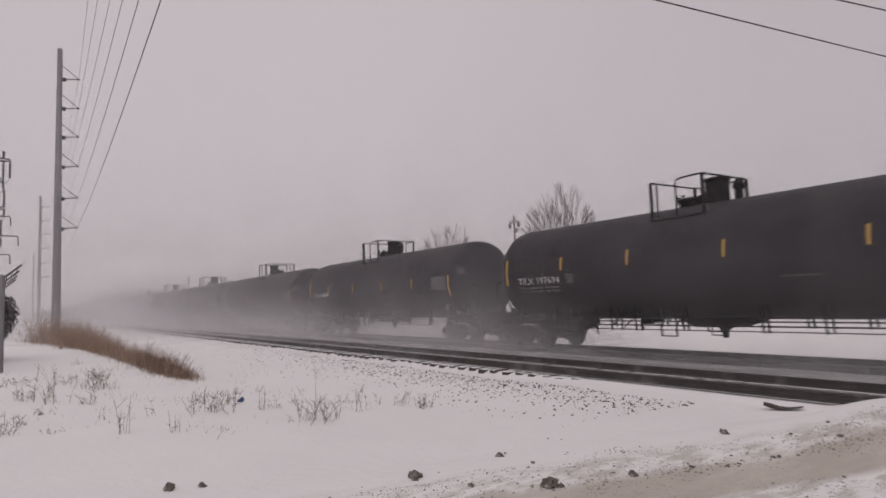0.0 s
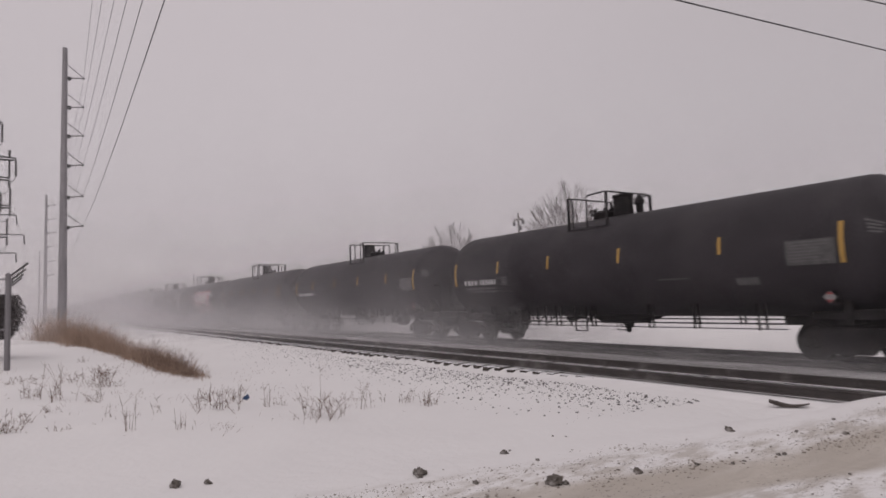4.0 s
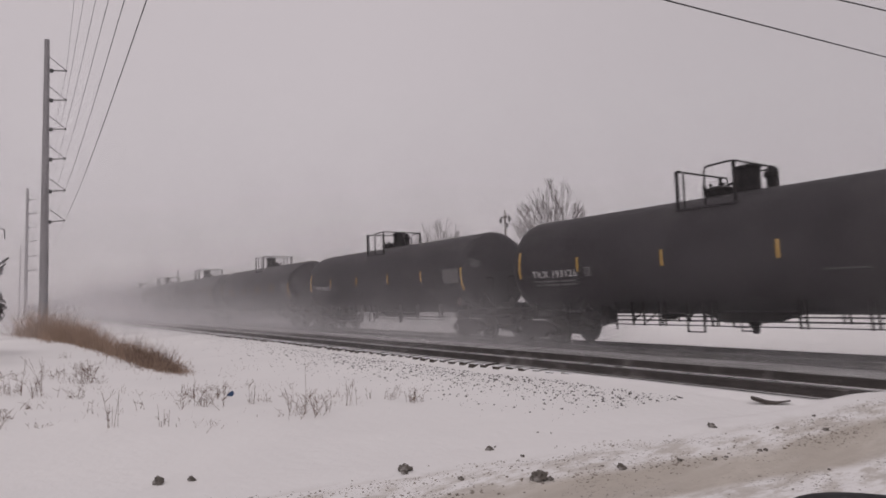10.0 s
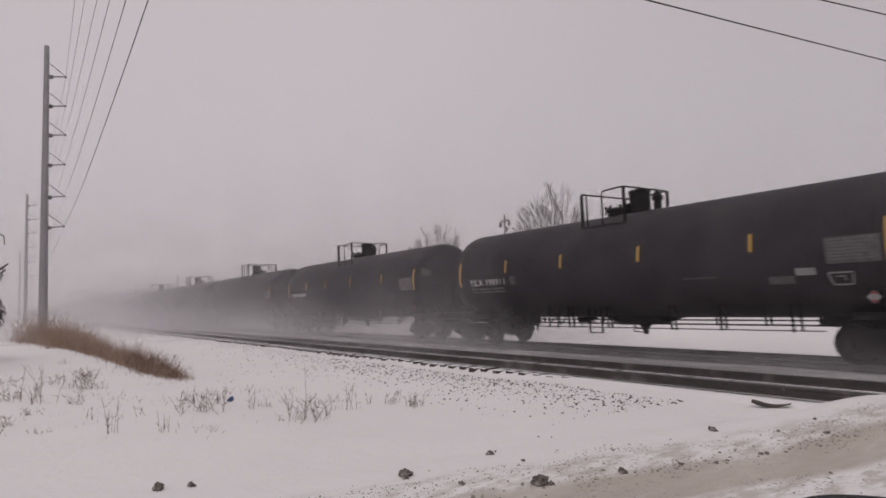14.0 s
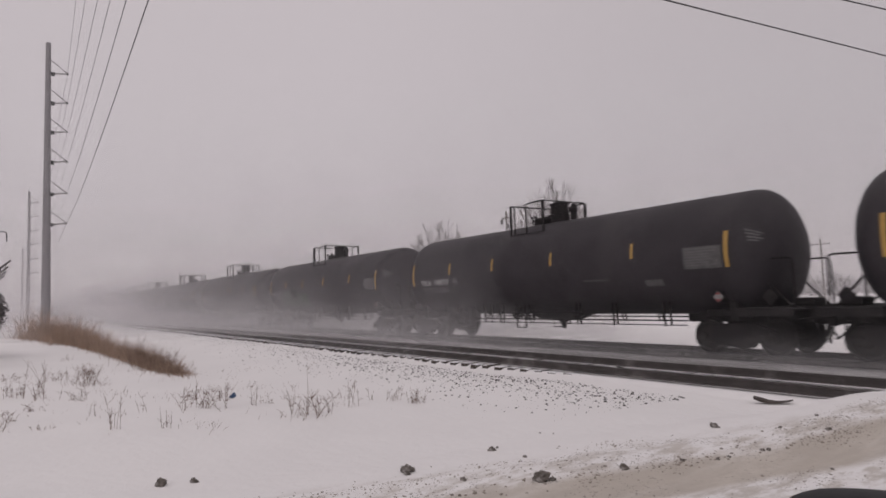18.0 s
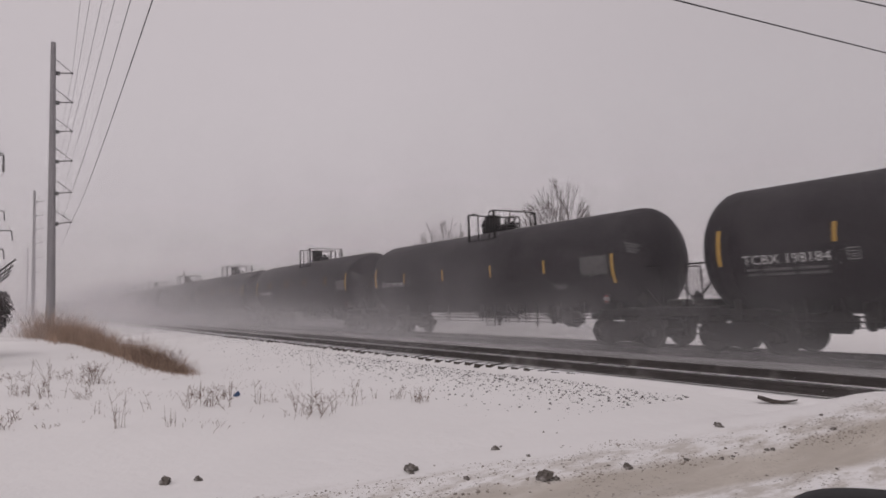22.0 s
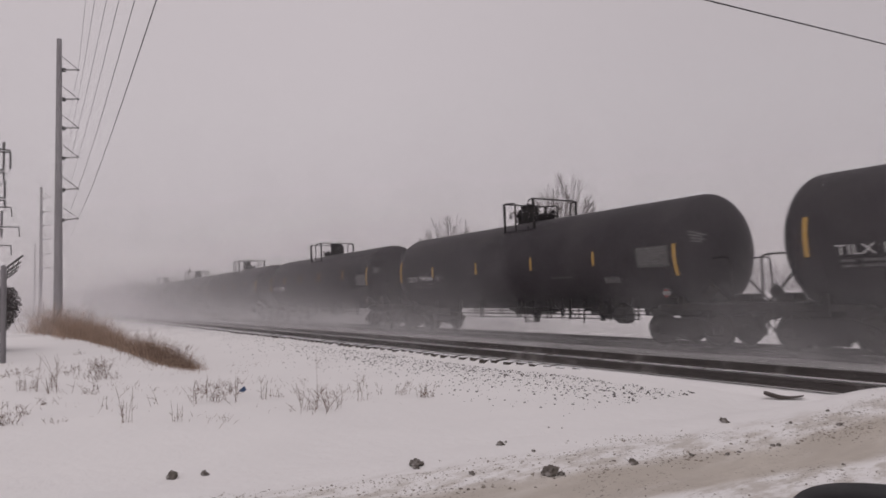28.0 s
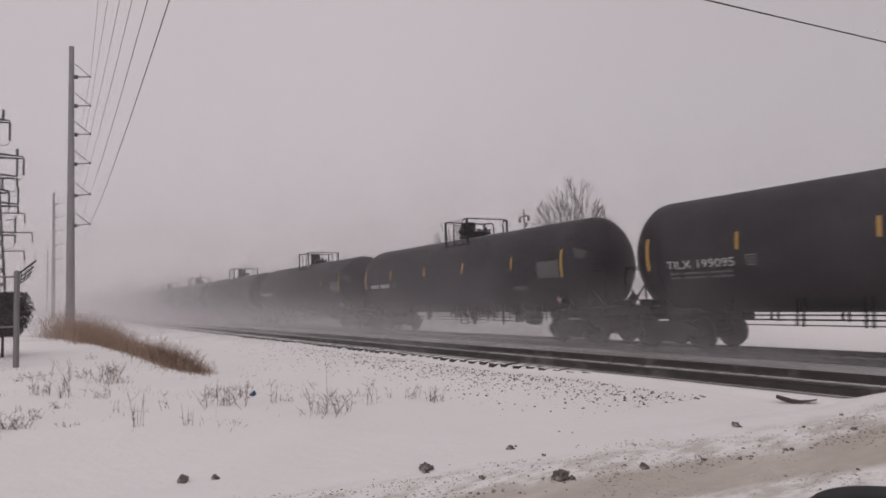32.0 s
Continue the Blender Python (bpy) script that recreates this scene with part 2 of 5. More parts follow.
def tube(bm, pts, r, n=6, r2=None):
    """A pipe along points, its radius going from r to r2."""
    pts = [Vector(p) for p in pts]
    rings = []
    for i, p in enumerate(pts):
        d = (pts[min(i + 1, len(pts) - 1)] - pts[max(i - 1, 0)]).normalized()
        a = d.orthogonal().normalized()
        if abs(d.z) < 0.9:
            a = d.cross(Vector((0, 0, 1))).normalized()
        b = d.cross(a)
        rr = r if r2 is None else r + (r2 - r) * i / (len(pts) - 1)
        rings.append([bm.verts.new(p + (a * math.cos(q) + b * math.sin(q)) * rr) for q in (2 * math.pi * k / n for k in range(n))])
    for u, v in zip(rings, rings[1:]):
        for k in range(n):
            bm.faces.new((u[k], u[(k + 1) % n], v[(k + 1) % n], v[k]))
    bm.faces.new(rings[0][::-1])
    bm.faces.new(rings[-1])
    return bm


def spin(bm, profile, axis="X", n=32, centre=(0, 0, 0)):
    """A body of revolution from (along, radius) pairs."""
    c = Vector(centre)
    rings = []
    for s, r in profile:
        ring = []
        for k in range(n):
            q = 2 * math.pi * k / n
            u, v = r * math.cos(q), r * math.sin(q)
            ring.append(bm.verts.new(c + Vector({"X": (s, u, v), "Y": (v, s, u), "Z": (u, v, s)}[axis])))
        rings.append(ring)
    for a, b in zip(rings, rings[1:]):
        for k in range(n):
            bm.faces.new((a[k], a[(k + 1) % n], b[(k + 1) % n], b[k]))
    bm.faces.new(rings[0][::-1])
    bm.faces.new(rings[-1])
    return bm


def bend(pts, n=1):
    """Rounds off a polyline's corners."""
    out = [Vector(pts[0])]
    for a, b, c in zip(pts, pts[1:], pts[2:]):
        a, b, c = Vector(a), Vector(b), Vector(c)
        e = min(0.12, (a - b).length / 2, (c - b).length / 2)
        p, q = b + (a - b).normalized() * e, b + (c - b).normalized() * e
        out += [p, (p + 2 * b + q) / 4, q]
    return out + [Vector(pts[-1])]


# ---- ground ----
def ground_z(x, y):
    def step(a, b, v):
        t = min(max((v - a) / (b - a), 0), 1)
        return t * t * (3 - 2 * t)
    w = x - 0.25 * (y - 5.0)
    z = -0.22
    z -= 0.16 * step(2.5, 5.5, y) * (1 - step(7.6, 10.2, y)) * step(-7.5, -10.5, w)    # shallow ditch
    bed = step(10.78, 11.12, y) * (1 - step(18.9, 21.8, y))
    z += 0.04 * bed                                                                    # track bed
    z -= 0.05 * step(8.6, 10.3, y) * (1 - bed)
    z += (0.03 - 0.045 * step(-10, -13, x)) * math.exp(-((y - 10.75) / 0.5) ** 2)              # snow banked against the tie ends
    z += 0.05 * math.exp(-((y - 12.05) / 0.55) ** 4)                                   # snow between the rails
    z -= 0.08 * math.exp(-((y - 14.3) / 0.6) ** 2)
    z -= 0.35 * step(18.9, 22.5, y)
    z += 0.20 * math.exp(-((y - 3.0) / 1.8) ** 2) * step(-17.0, -24.0, x) * (1 - step(-60, -80, x))
    z += 0.30 * step(3.2, -0.8, y) * step(-12, -23, x)                                 # rise towards the fence
    road = step(-6.9, -5.9, w) * (1 - step(4.0, 5.0, w)) * (1 - step(30, 50, abs(y - 8)))
    rz = -0.15 + 0.10 * step(7.0, 10.0, y) + 0.10 * step(9.6, 10.9, y) - 0.06 * step(11.3, 11.9, y)
    z += (rz - z) * road
    near = step(60, 25, math.hypot(x, y))
    z += 0.05 * near * (noise.noise((x * 0.35, y * 0.35, 1.7))) * (1 - 0.6 * road) * (1 - 0.8 * bed)
    z += 0.012 * near * noise.noise((x * 1.7, y * 1.7, 5.1)) * (1 - bed)
    if road > 0.3 and -12 < y < 11:                                                    # wheel ruts
        for cw in (-4.2, -2.6, -0.2, 1.4):
            z -= 0.025 * math.exp(-((w - cw) / 0.28) ** 2)
        z += 0.03 * math.exp(-((w + 5.2) / 0.35) ** 2)                                # ploughed ridge
    return z


def axis(*spans):
    out = []
    for a, b, s in spans:
        k = max(1, round((b - a) / s))
        out += [a + (b - a) * i / k for i in range(k)]
    return out + [spans[-1][1]]


def ground_material():
    """Packed snow: sandy brown on the driven lane, gravel and salt specks along its edge, grey on the swept bed of the far track."""
    m = bpy.data.materials.new("snowy_ground")
    m.use_nodes = True
    n, l = m.node_tree.nodes, m.node_tree.links
    p = n["Principled BSDF"]
    p.inputs["Roughness"].default_value = 0.85
    p.inputs["Specular IOR Level"].default_value = 0.2
    co, sep = n.new("ShaderNodeTexCoord"), n.new("ShaderNodeSeparateXYZ")
    l.new(co.outputs["Object"], sep.inputs[0])

    def tex(scale, detail, stretch=(1, 1, 1), rough=0.5):
        mp, t = n.new("ShaderNodeMapping"), n.new("ShaderNodeTexNoise")
        mp.inputs["Scale"].default_value = stretch
        t.inputs["Scale"].default_value, t.inputs["Detail"].default_value, t.inputs["Roughness"].default_value = scale, detail, rough
        l.new(co.outputs["Object"], mp.inputs[0])
        l.new(mp.outputs[0], t.inputs[0])
        return t.outputs[0]

    def math_(op, a, b=None):
        k = n.new("ShaderNodeMath")
        k.operation = op
        for i, v in enumerate((a, b)):
            if v is None:
                continue
            if isinstance(v, (int, float)):
                k.inputs[i].default_value = v
            else:
                l.new(v, k.inputs[i])
        return k.outputs[0]

    def rng(v, a, b, c=0.0, d=1.0):
        k = n.new("ShaderNodeMapRange")
        k.interpolation_type = "SMOOTHSTEP"
        for i, q in enumerate((a, b, c, d)):
            k.inputs[i + 1].default_value = q
        l.new(v, k.inputs[0])
        return k.outputs[0]

    def mix(f, a, b):
        k = n.new("ShaderNodeMixRGB")
        l.new(f, k.inputs[0])
        for i, v in ((1, a), (2, b)):
            if isinstance(v, tuple):
                k.inputs[i].default_value = (*v, 1)
            else:
                l.new(v, k.inputs[i])
        return k.outputs[0]

    x, y = sep.outputs[0], sep.outputs[1]
    wob = math_("MULTIPLY", math_("SUBTRACT", tex(0.6, 4, (1, 0.3, 1)), 0.5), 0.7)
    xw = math_("ADD", math_("SUBTRACT", x, math_("MULTIPLY", math_("SUBTRACT", y, 5.0), 0.25)), wob)
    base = mix(tex(0.5, 6), (0.765, 0.752, 0.752), (0.84, 0.826, 0.822))
    lane = math_("MULTIPLY", rng(xw, -4.95, -4.6), rng(xw, -3.65, -3.95))
    lane = math_("MULTIPLY", lane, rng(tex(1.6, 5, (1, 0.18, 1)), 0.28, 0.55, 0.45, 1.0))
    lane = math_("MULTIPLY", lane, rng(y, 12.5, 9.5))
    col = mix(lane, base, mix(tex(2.5, 6, (1, 0.2, 1)), (0.40, 0.36, 0.315), (0.60, 0.555, 0.50)))
    sand = math_("MULTIPLY", math_("MULTIPLY", rng(xw, -5.8, -5.0), rng(xw, -2.2, -3.4)), rng(tex(5, 7, (1, 0.35, 1), 0.65), 0.42, 0.62, 0.0, 0.75))
    col = mix(math_("MULTIPLY", sand, rng(y, 12.5, 10.0)), col, (0.46, 0.42, 0.375))
    rim = math_("MULTIPLY", rng(xw, -5.9, -5.2), rng(xw, -1.6, -2.6))
    speck = math_("MULTIPLY", rng(tex(30, 5, (1, 0.6, 1), 0.65), 0.57, 0.66), rim)
    speck = math_("MULTIPLY", speck, rng(tex(1.3, 3), 0.42, 0.6))
    col = mix(speck, col, (0.16, 0.14, 0.125))
    bed = math_("MULTIPLY", rng(y, Y2 - 2.6, Y2 - 1.9), rng(y, Y2 + 2.4, Y2 + 1.8))
    bed = math_("MULTIPLY", bed, rng(tex(1.2, 6, (0.25, 1, 1)), 0.25, 0.6, 0.45, 0.9))
    col = mix(bed, col, (0.27, 0.257, 0.257))
    l.new(col, p.inputs["Base Color"])
    bp = n.new("ShaderNodeBump")
    bp.inputs["Strength"].default_value, bp.inputs["Distance"].default_value = 0.6, 0.05
    l.new(math_("ADD", tex(6, 8), math_("MULTIPLY", tex(40, 3), 0.2)), bp.inputs["Height"])
    l.new(bp.outputs[0], p.inputs["Normal"])
    return m


def build_ground():
    xs = axis((-2600, -600, 400), (-600, -120, 40), (-120, -40, 4), (-40, -18, 0.7), (-18, -8, 0.2), (-8, -2, 0.1), (-2, 1, 0.3), (1, 8, 0.6), (8, 60, 6), (60, 600, 60), (600, 2600, 400))
    ys = axis((-2600, -600, 400), (-600, -60, 60), (-60, -10, 5), (-10, 0, 0.6), (0, 13.6, 0.12), (13.6, 24, 0.4), (24, 80, 5), (80, 600, 60), (600, 2600, 400))
    verts = [(x, y, ground_z(x, y)) for y in ys for x in xs]
    w = len(xs)
    faces = [(j * w + i, j * w + i + 1, (j + 1) * w + i + 1, (j + 1) * w + i) for j in range(len(ys) - 1) for i in range(w - 1)]
    me = bpy.data.meshes.new("ground")
    me.from_pydata(verts, [], faces)
    for f in me.polygons:
        f.use_smooth = True
    me.materials.append(ground_material())
    return tagged(new("ground", me), "snow-covered ground with a sandy driven lane", "ground", kind="structure")


build_ground()


# ---- tracks ----
def rail_profile():
    half = [(0.076, -0.172), (0.076, -0.158), (0.012, -0.135), (0.010, -0.045), (0.036, -0.034), (0.036, -0.004), (0.030, 0.0)]
    return half + [(-a, b) for a, b in reversed(half)]


def build_track(name, yc, x0, x1, label, side_mat):
    track = thing(name, pose(0, yc, 0.045 if yc == Y1 else 0), label, "railway track", kind="structure")
    for side in (-0.7535, 0.7535):
        prof = rail_profile()
        for a, b in ((x0, -40), (-40, -28.1), (-28.1, -16.2), (-16.2, -4.3), (-4.3, 7.6), (7.6, x1)):
            bm = bmesh.new()
            ends = [[bm.verts.new((x, side + u, v)) for u, v in prof] for x in (a + 0.003, b - 0.003)]
            k = len(prof)
            for i in range(k):
                bm.faces.new((ends[0][i], ends[0][(i + 1) % k], ends[1][(i + 1) % k], ends[1][i]))
            bm.faces.new(ends[0][::-1])
            bm.faces.new(ends[1])
            bmesh.ops.recalc_face_normals(bm, faces=bm.faces)
            for f in bm.faces:
                f.material_index = 1 if f.normal.z > 0.9 and f.calc_center_median().z > -0.01 else 0
            part("rail", bm, (side_mat, RAIL_TOP), track)
    return track


near_track = build_track("track_near", Y1, -420, 160, "empty rails on snowed-in wooden ties", RAIL)
far_track = build_track("track_far", Y2, -420, 160, "rails under the train, coloured pale for snow dust and haze", RAIL_DUST_HAZE)


def build_ties():
    meshes = []
    for v in range(4):
        bm = box(bmesh.new(), (-0.115, -1.15, -0.42), (0.115, 1.3, -0.158), 0.012)
        for vert in bm.verts:
            vert.co += Vector((random.uniform(-0.008, 0.008), random.uniform(-0.03, 0.03), random.uniform(-0.006, 0.004)))
        bm.normal_update()
        for f in bm.faces:
            f.material_index = 1 if f.normal.z > 0.6 else 0
        me = bpy.data.meshes.new("tie")
        bm.to_mesh(me)
        bm.free()
        me.materials.append(TIE)
        me.materials.append(SNOW)
        meshes.append(me)
    for i in range(150):
        x = -6.9 - 0.5 * i
        if x < -80:
            break
        share("tie", meshes[i % 4], pose(x, random.uniform(-0.05, 0.05) + (0.15 if i < 10 else 0.08 if i < 14 else 0.0), random.uniform(-0.014, 0.004) - (0.048 if i < 10 else 0.045), 0, 0, random.uniform(-1.5, 1.5)), near_track)


# ---- the train ----
def train_s(t):
    """Where the leading tank end of the first car in sight is at t seconds."""
    return (-2.841) + 22.3699 * t - 0.009943 * t * t


# slack in the couplers: how far a car runs ahead of even spacing
SLACK = {-1: 0.45, 0: 0.62, 1: 0.3, 2: 0.17, 3: 0.28, 4: 0.12, 5: -0.23, 6: -0.1, 7: -0.05, 8: -0.17, 9: -0.1, 10: -0.04, 11: -0.12, 12: -0.09, 13: -0.06, 14: -0.24, 15: -0.13, 16: -0.13, 17: -0.13, 18: -0.04, 19: -0.04, 20: -0.04, 21: -0.04, 22: 0.05, 23: 0.09, 24: 0.19, 25: 0.18, 26: 0.26, 27: 0.3, 28: 0.4, 29: 0.41, 30: 0.41, 31: 0.3, 32: 0.08, 33: -0.12, 34: -0.09, 35: -0.1, 36: -0.07, 37: 0.02, 38: 0.02, 39: 0.03, 40: 0.03, 41: 0.03, 42: 0.03, 43: 0.03, 44: 0.03}


def car_x(k, t):
    return train_s(t) - k * CAR + SLACK.get(k, 0.0) - TANK_L / 2


R = TANK_D / 2
HEAD = TANK_L / 2 - R / 2
AHEAD = 0.15                     # the leading head stands out this much further


def surf(x, a, off=0.006):
    """A point on the tank's near side: x along the car, a degrees up from the horizontal."""
    r = R
    over = x - HEAD - AHEAD if x > 0 else -x - HEAD
    if over > 0:
        r = R * math.sqrt(max(1 - (over / (R / 2)) ** 2, 0.02))
    r += off
    a = radians(a)
    return Vector((x, -r * math.cos(a), TANK_Z + r * math.sin(a)))


def patch(bm, x0, x1, a0, a1, off=0.006, nx=1, na=4):
    """A painted or taped field on the tank's side."""
    g = [[bm.verts.new(surf(x0 + (x1 - x0) * i / nx, a0 + (a1 - a0) * j / na, off)) for i in range(nx + 1)] for j in range(na + 1)]
    for j in range(na):
        for i in range(nx):
            bm.faces.new((g[j][i], g[j][i + 1], g[j + 1][i + 1], g[j + 1][i]))
    return bm


def stroke(bm, pts, width, off=0.020):
    """A painted stroke along (x, degrees) points."""
    fine = []
    for (x0, a0), (x1, a1) in zip(pts, pts[1:]):
        k = max(1, int(abs(a1 - a0) / 3) + int(abs(x1 - x0) / 0.3))
        fine += [(x0 + (x1 - x0) * i / k, a0 + (a1 - a0) * i / k) for i in range(k)]
    fine.append(pts[-1])
    deg = math.degrees(1 / R)
    prev = None
    for i, (x, a) in enumerate(fine):
        p, q = fine[max(i - 1, 0)], fine[min(i + 1, len(fine) - 1)]
        dx, da = q[0] - p[0], (q[1] - p[1]) / deg
        ln = math.hypot(dx, da) or 1
        ox, oa = -da / ln * width / 2, dx / ln * width / 2 * deg
        cur = (bm.verts.new(surf(x + ox, a + oa, off)), bm.verts.new(surf(x - ox, a - oa, off)))
        if prev:
            bm.faces.new((prev[0], prev[1], cur[1], cur[0]))
        prev = cur
    return bm


def lettering(text, x0, x1, a, size):
    """Stencilled characters bent onto the tank, from x0 to x1, on the line a degrees up."""
    cu = bpy.data.curves.new("stencil", "FONT")
    cu.body, cu.size, cu.resolution_u = text, 1.0, 2
    ob = bpy.data.objects.new("stencil", cu)
    me = bpy.data.meshes.new_from_object(ob)
    bpy.data.objects.remove(ob)
    bpy.data.curves.remove(cu)
    xs = [v.co.x for v in me.vertices]
    lo, k = min(xs), (x1 - x0) / (max(xs) - min(xs))
    for v in me.vertices:
        v.co = surf(x0 + (v.co.x - lo) * k, a + math.degrees(v.co.y * size / 0.70 / R), 0.010)
    me.name = "car_number"
    me.materials.clear()
    me.materials.append(STENCIL)
    return me


def build_truck(parent, x):
    bm = bmesh.new()
    box(bm, (-0.22, -1.0, 0.50), (0.22, 1.0, 0.76), 0.03)
    box(bm, (-0.30, -0.25, 0.74), (0.30, 0.25, 0.84), 0.02)
    truck = part("truck", bm, STEEL_BLACK, parent)
    truck.location = (x, 0, 0)
    for sy in (-1, 1):
        bm = bmesh.new()
        y0, y1 = sy * 0.94, sy * 1.10
        lo, hi = min(y0, y1), max(y0, y1)
        top = [(-1.12, 0.56), (-0.95, 0.66), (-0.5, 0.80), (0.5, 0.80), (0.95, 0.66), (1.12, 0.56)]
        bot = [(1.12, 0.40), (0.68, 0.40), (0.55, 0.36), (0.42, 0.20), (-0.42, 0.20), (-0.55, 0.36), (-0.68, 0.40), (-1.12, 0.40)]
        ring = top + bot
        a = [bm.verts.new((u, lo, v)) for u, v in ring]
        b = [bm.verts.new((u, hi, v)) for u, v in ring]
        k = len(ring)
        for i in range(k):
            bm.faces.new((a[i], a[(i + 1) % k], b[(i + 1) % k], b[i]))
        bm.faces.new(a[::-1])
        bm.faces.new(b)
        bmesh.ops.recalc_face_normals(bm, faces=bm.faces)
        frame_side = part("side_frame", bm, STEEL_BLACK, truck)
        for sx in (-0.89, 0.89):
            bm = spin(bmesh.new(), [(0.0, 0.13), (0.10, 0.13), (0.13, 0.09)] if sy > 0 else [(-0.13, 0.09), (-0.10, 0.13), (0.0, 0.13)], "Y", 12, (sx, sy * 1.05, 0.457))
            part("bearing_cap", bm, WHEEL, truck)
        bm = bmesh.new()
        for sx in (-0.26, 0.0, 0.26):
            z = 0.24
            pts = [(sx + 0.07 * math.cos(q * 0.9), sy * 1.02 + 0.07 * math.sin(q * 0.9) - sy * 0.02, z + 0.012 * q) for q in range(22)]
            tube(bm, pts, 0.016, 4)
        part("spring_nest", bm, STEEL_BLACK, truck)
    for sx in (-0.89, 0.89):
        bm = bmesh.new()
        spin(bm, [(-1.08, 0.07), (1.08, 0.07)], "Y", 10)
        for sy in (-1, 1):
            prof = [(0.66, 0.08), (0.66, 0.15), (0.70, 0.18), (0.70, 0.36), (0.685, 0.40), (0.685, 0.485), (0.715, 0.485), (0.72, 0.457), (0.82, 0.452), (0.82, 0.39), (0.78, 0.36), (0.77, 0.18), (0.80, 0.15), (0.80, 0.08)]
            prof = [(sy * s, r) for s, r in prof]
            spin(bm, prof if sy > 0 else prof[::-1], "Y", 28)
        bmesh.ops.recalc_face_normals(bm, faces=bm.faces)
        w = part("wheelset", bm, WHEEL, truck)
        w.matrix_parent_inverse = Matrix.Translation((sx, 0, 0.457))
    return truck


def build_car(flip, low_tape):
    """A black tank car; flip turns its fittings end for end."""
    f = -1 if flip else 1
    car = thing("tank_car", pose(0, 0, 0), "black railway tank car moving along the snowy track", "tank car", "tank cars of the train")
    # tank
    prof = []
    for i in range(9):
        q = math.pi / 2 * i / 8
        prof.append((-(HEAD + R / 2 * math.cos(q)), max(R * math.sin(q), 0.02)))
    for x in (-6.2, -6.19, -3.1, -3.09, 0, 0.01, 3.09, 3.1, 6.19, 6.2):
        prof.append((x, R))
    prof += [(AHEAD - s, r) for s, r in reversed(prof[:9])]
    bm = spin(bmesh.new(), prof, "X", 56, (0, 0, TANK_Z))
    tank = part("tank", bm, BLACK, car, "black painted cylindrical tank", smooth=True)
    for x in (-7.05, 7.26):
        bm = spin(bmesh.new(), [(x - 0.05, R), (x - 0.045, R + 0.003), (x + 0.045, R + 0.003), (x + 0.05, R)], "X", 56, (0, 0, TANK_Z))
        bmesh.ops.delete(bm, geom=[q for q in bm.faces if len(q.verts) > 4], context="FACES")
        part("jacket_band", bm, BLACK, tank, smooth=True)
    # tape
    for x, low, high in ((-7.33, -14, 18), (7.55, -24, 7) if low_tape else (7.49, -14, 18)):
        part("reflective_strip", patch(bmesh.new(), x - 0.055, x + 0.055, low, high, 0.014, 1, 9), YELLOW, tank, "yellow reflective strip")
    lift = -8.5 if low_tape else 0.5
    for x in (-4.62, -1.5, 1.7, 4.6) if low_tape else (-4.57, -1.36, 1.67, 4.85) if flip else (-4.57, -1.83, 1.25, 4.57):
        part("reflective_strip", patch(bmesh.new(), x - 0.045, x + 0.045, lift - 0.5, lift + 15, 0.012, 1, 6), YELLOW, tank, "yellow reflective strip")
    # data panel, placard, small stencils
    bm = patch(bmesh.new(), 6.25, 7.35, -14, 6)
    panel = part("data_panel", bm, PANEL, tank, "faded grey data panel")
    bm = bmesh.new()
    for i in range(7):
        a = 4.4 - i * 2.5
        patch(bm, 6.32, 6.32 + random.uniform(0.5, 1.0), a - 0.7, a + 0.4, 0.009, 1, 1)
    tagged(part("panel_print", bm, STENCIL_DIM, panel), kind="stuff")
    bm = bmesh.new()
    for i in range(4):
        a = 19 - i * 3.2
        patch(bm, 7.92 + 0.02 * i, 8.20 - 0.04 * (i % 2), a - 1.0, a + 0.6, 0.012, 2, 1)
    tagged(part("end_stencil", bm, STENCIL_DIM, tank, "faded end stencil"), kind="stuff")
    bm = bmesh.new()
    for i in range(2):
        a = -18.5 - i * 4.4
        for u, v in ((0.02, 0.32), (0.45, 1.15), (1.25, 1.92)):
            patch(bm, -6.68 + u, -6.68 + v, a - 1.1, a + 0.9, 0.009, 1, 1)
    tagged(part("capacity_stencil", bm, STENCIL_DIM, tank, "small faded stencil lines"), kind="stuff")
    bm = bmesh.new()
    for u in ([(-4.34, -5.5), (-4.10, -5.5), (-4.10, -14), (-4.34, -14), (-4.34, -5.5)], [(-4.28, -8), (-4.16, -8)], [(-4.16, -10.2), (-4.27, -10.2), (-4.27, -12), (-4.16, -12)]):
        stroke(bm, u, 0.022, 0.012)
    part("boxed_mark", bm, SPRAY_PALE, tank, "small boxed stencil mark")
    bm = bmesh.new()
    part("faded_stencil", patch(bm, 4.9, 5.5, -29, -22, 0.008, 1, 2), PANEL, tank)
    part("faded_stencil", patch(bmesh.new(), 2.6, 3.6, -20.5, -19.2, 0.008, 1, 1), PANEL, tank)
    bm = bmesh.new()
    c, h = surf(7.05, -43, 0.03) + Vector((0, -0.17, 0)), 0.145
    quad = [c + Vector((0, 0, h)), c + Vector((h, 0, 0)), c - Vector((0, 0, h)), c - Vector((h, 0, 0))]
    lo = [bm.verts.new(q) for q in quad]
    hi = [bm.verts.new(q + Vector((0, -0.012, 0))) for q in quad]
    for i in range(4):
        bm.faces.new((lo[i], lo[(i + 1) % 4], hi[(i + 1) % 4], hi[i]))
    top = bm.faces.new(hi)
    bm.faces.new(lo[::-1])
    part("placard_plate", box(bmesh.new(), c - Vector((0.10, -0.02, 0.14)), c + Vector((0.10, 0.30, 0.14))), STEEL_BLACK, car)
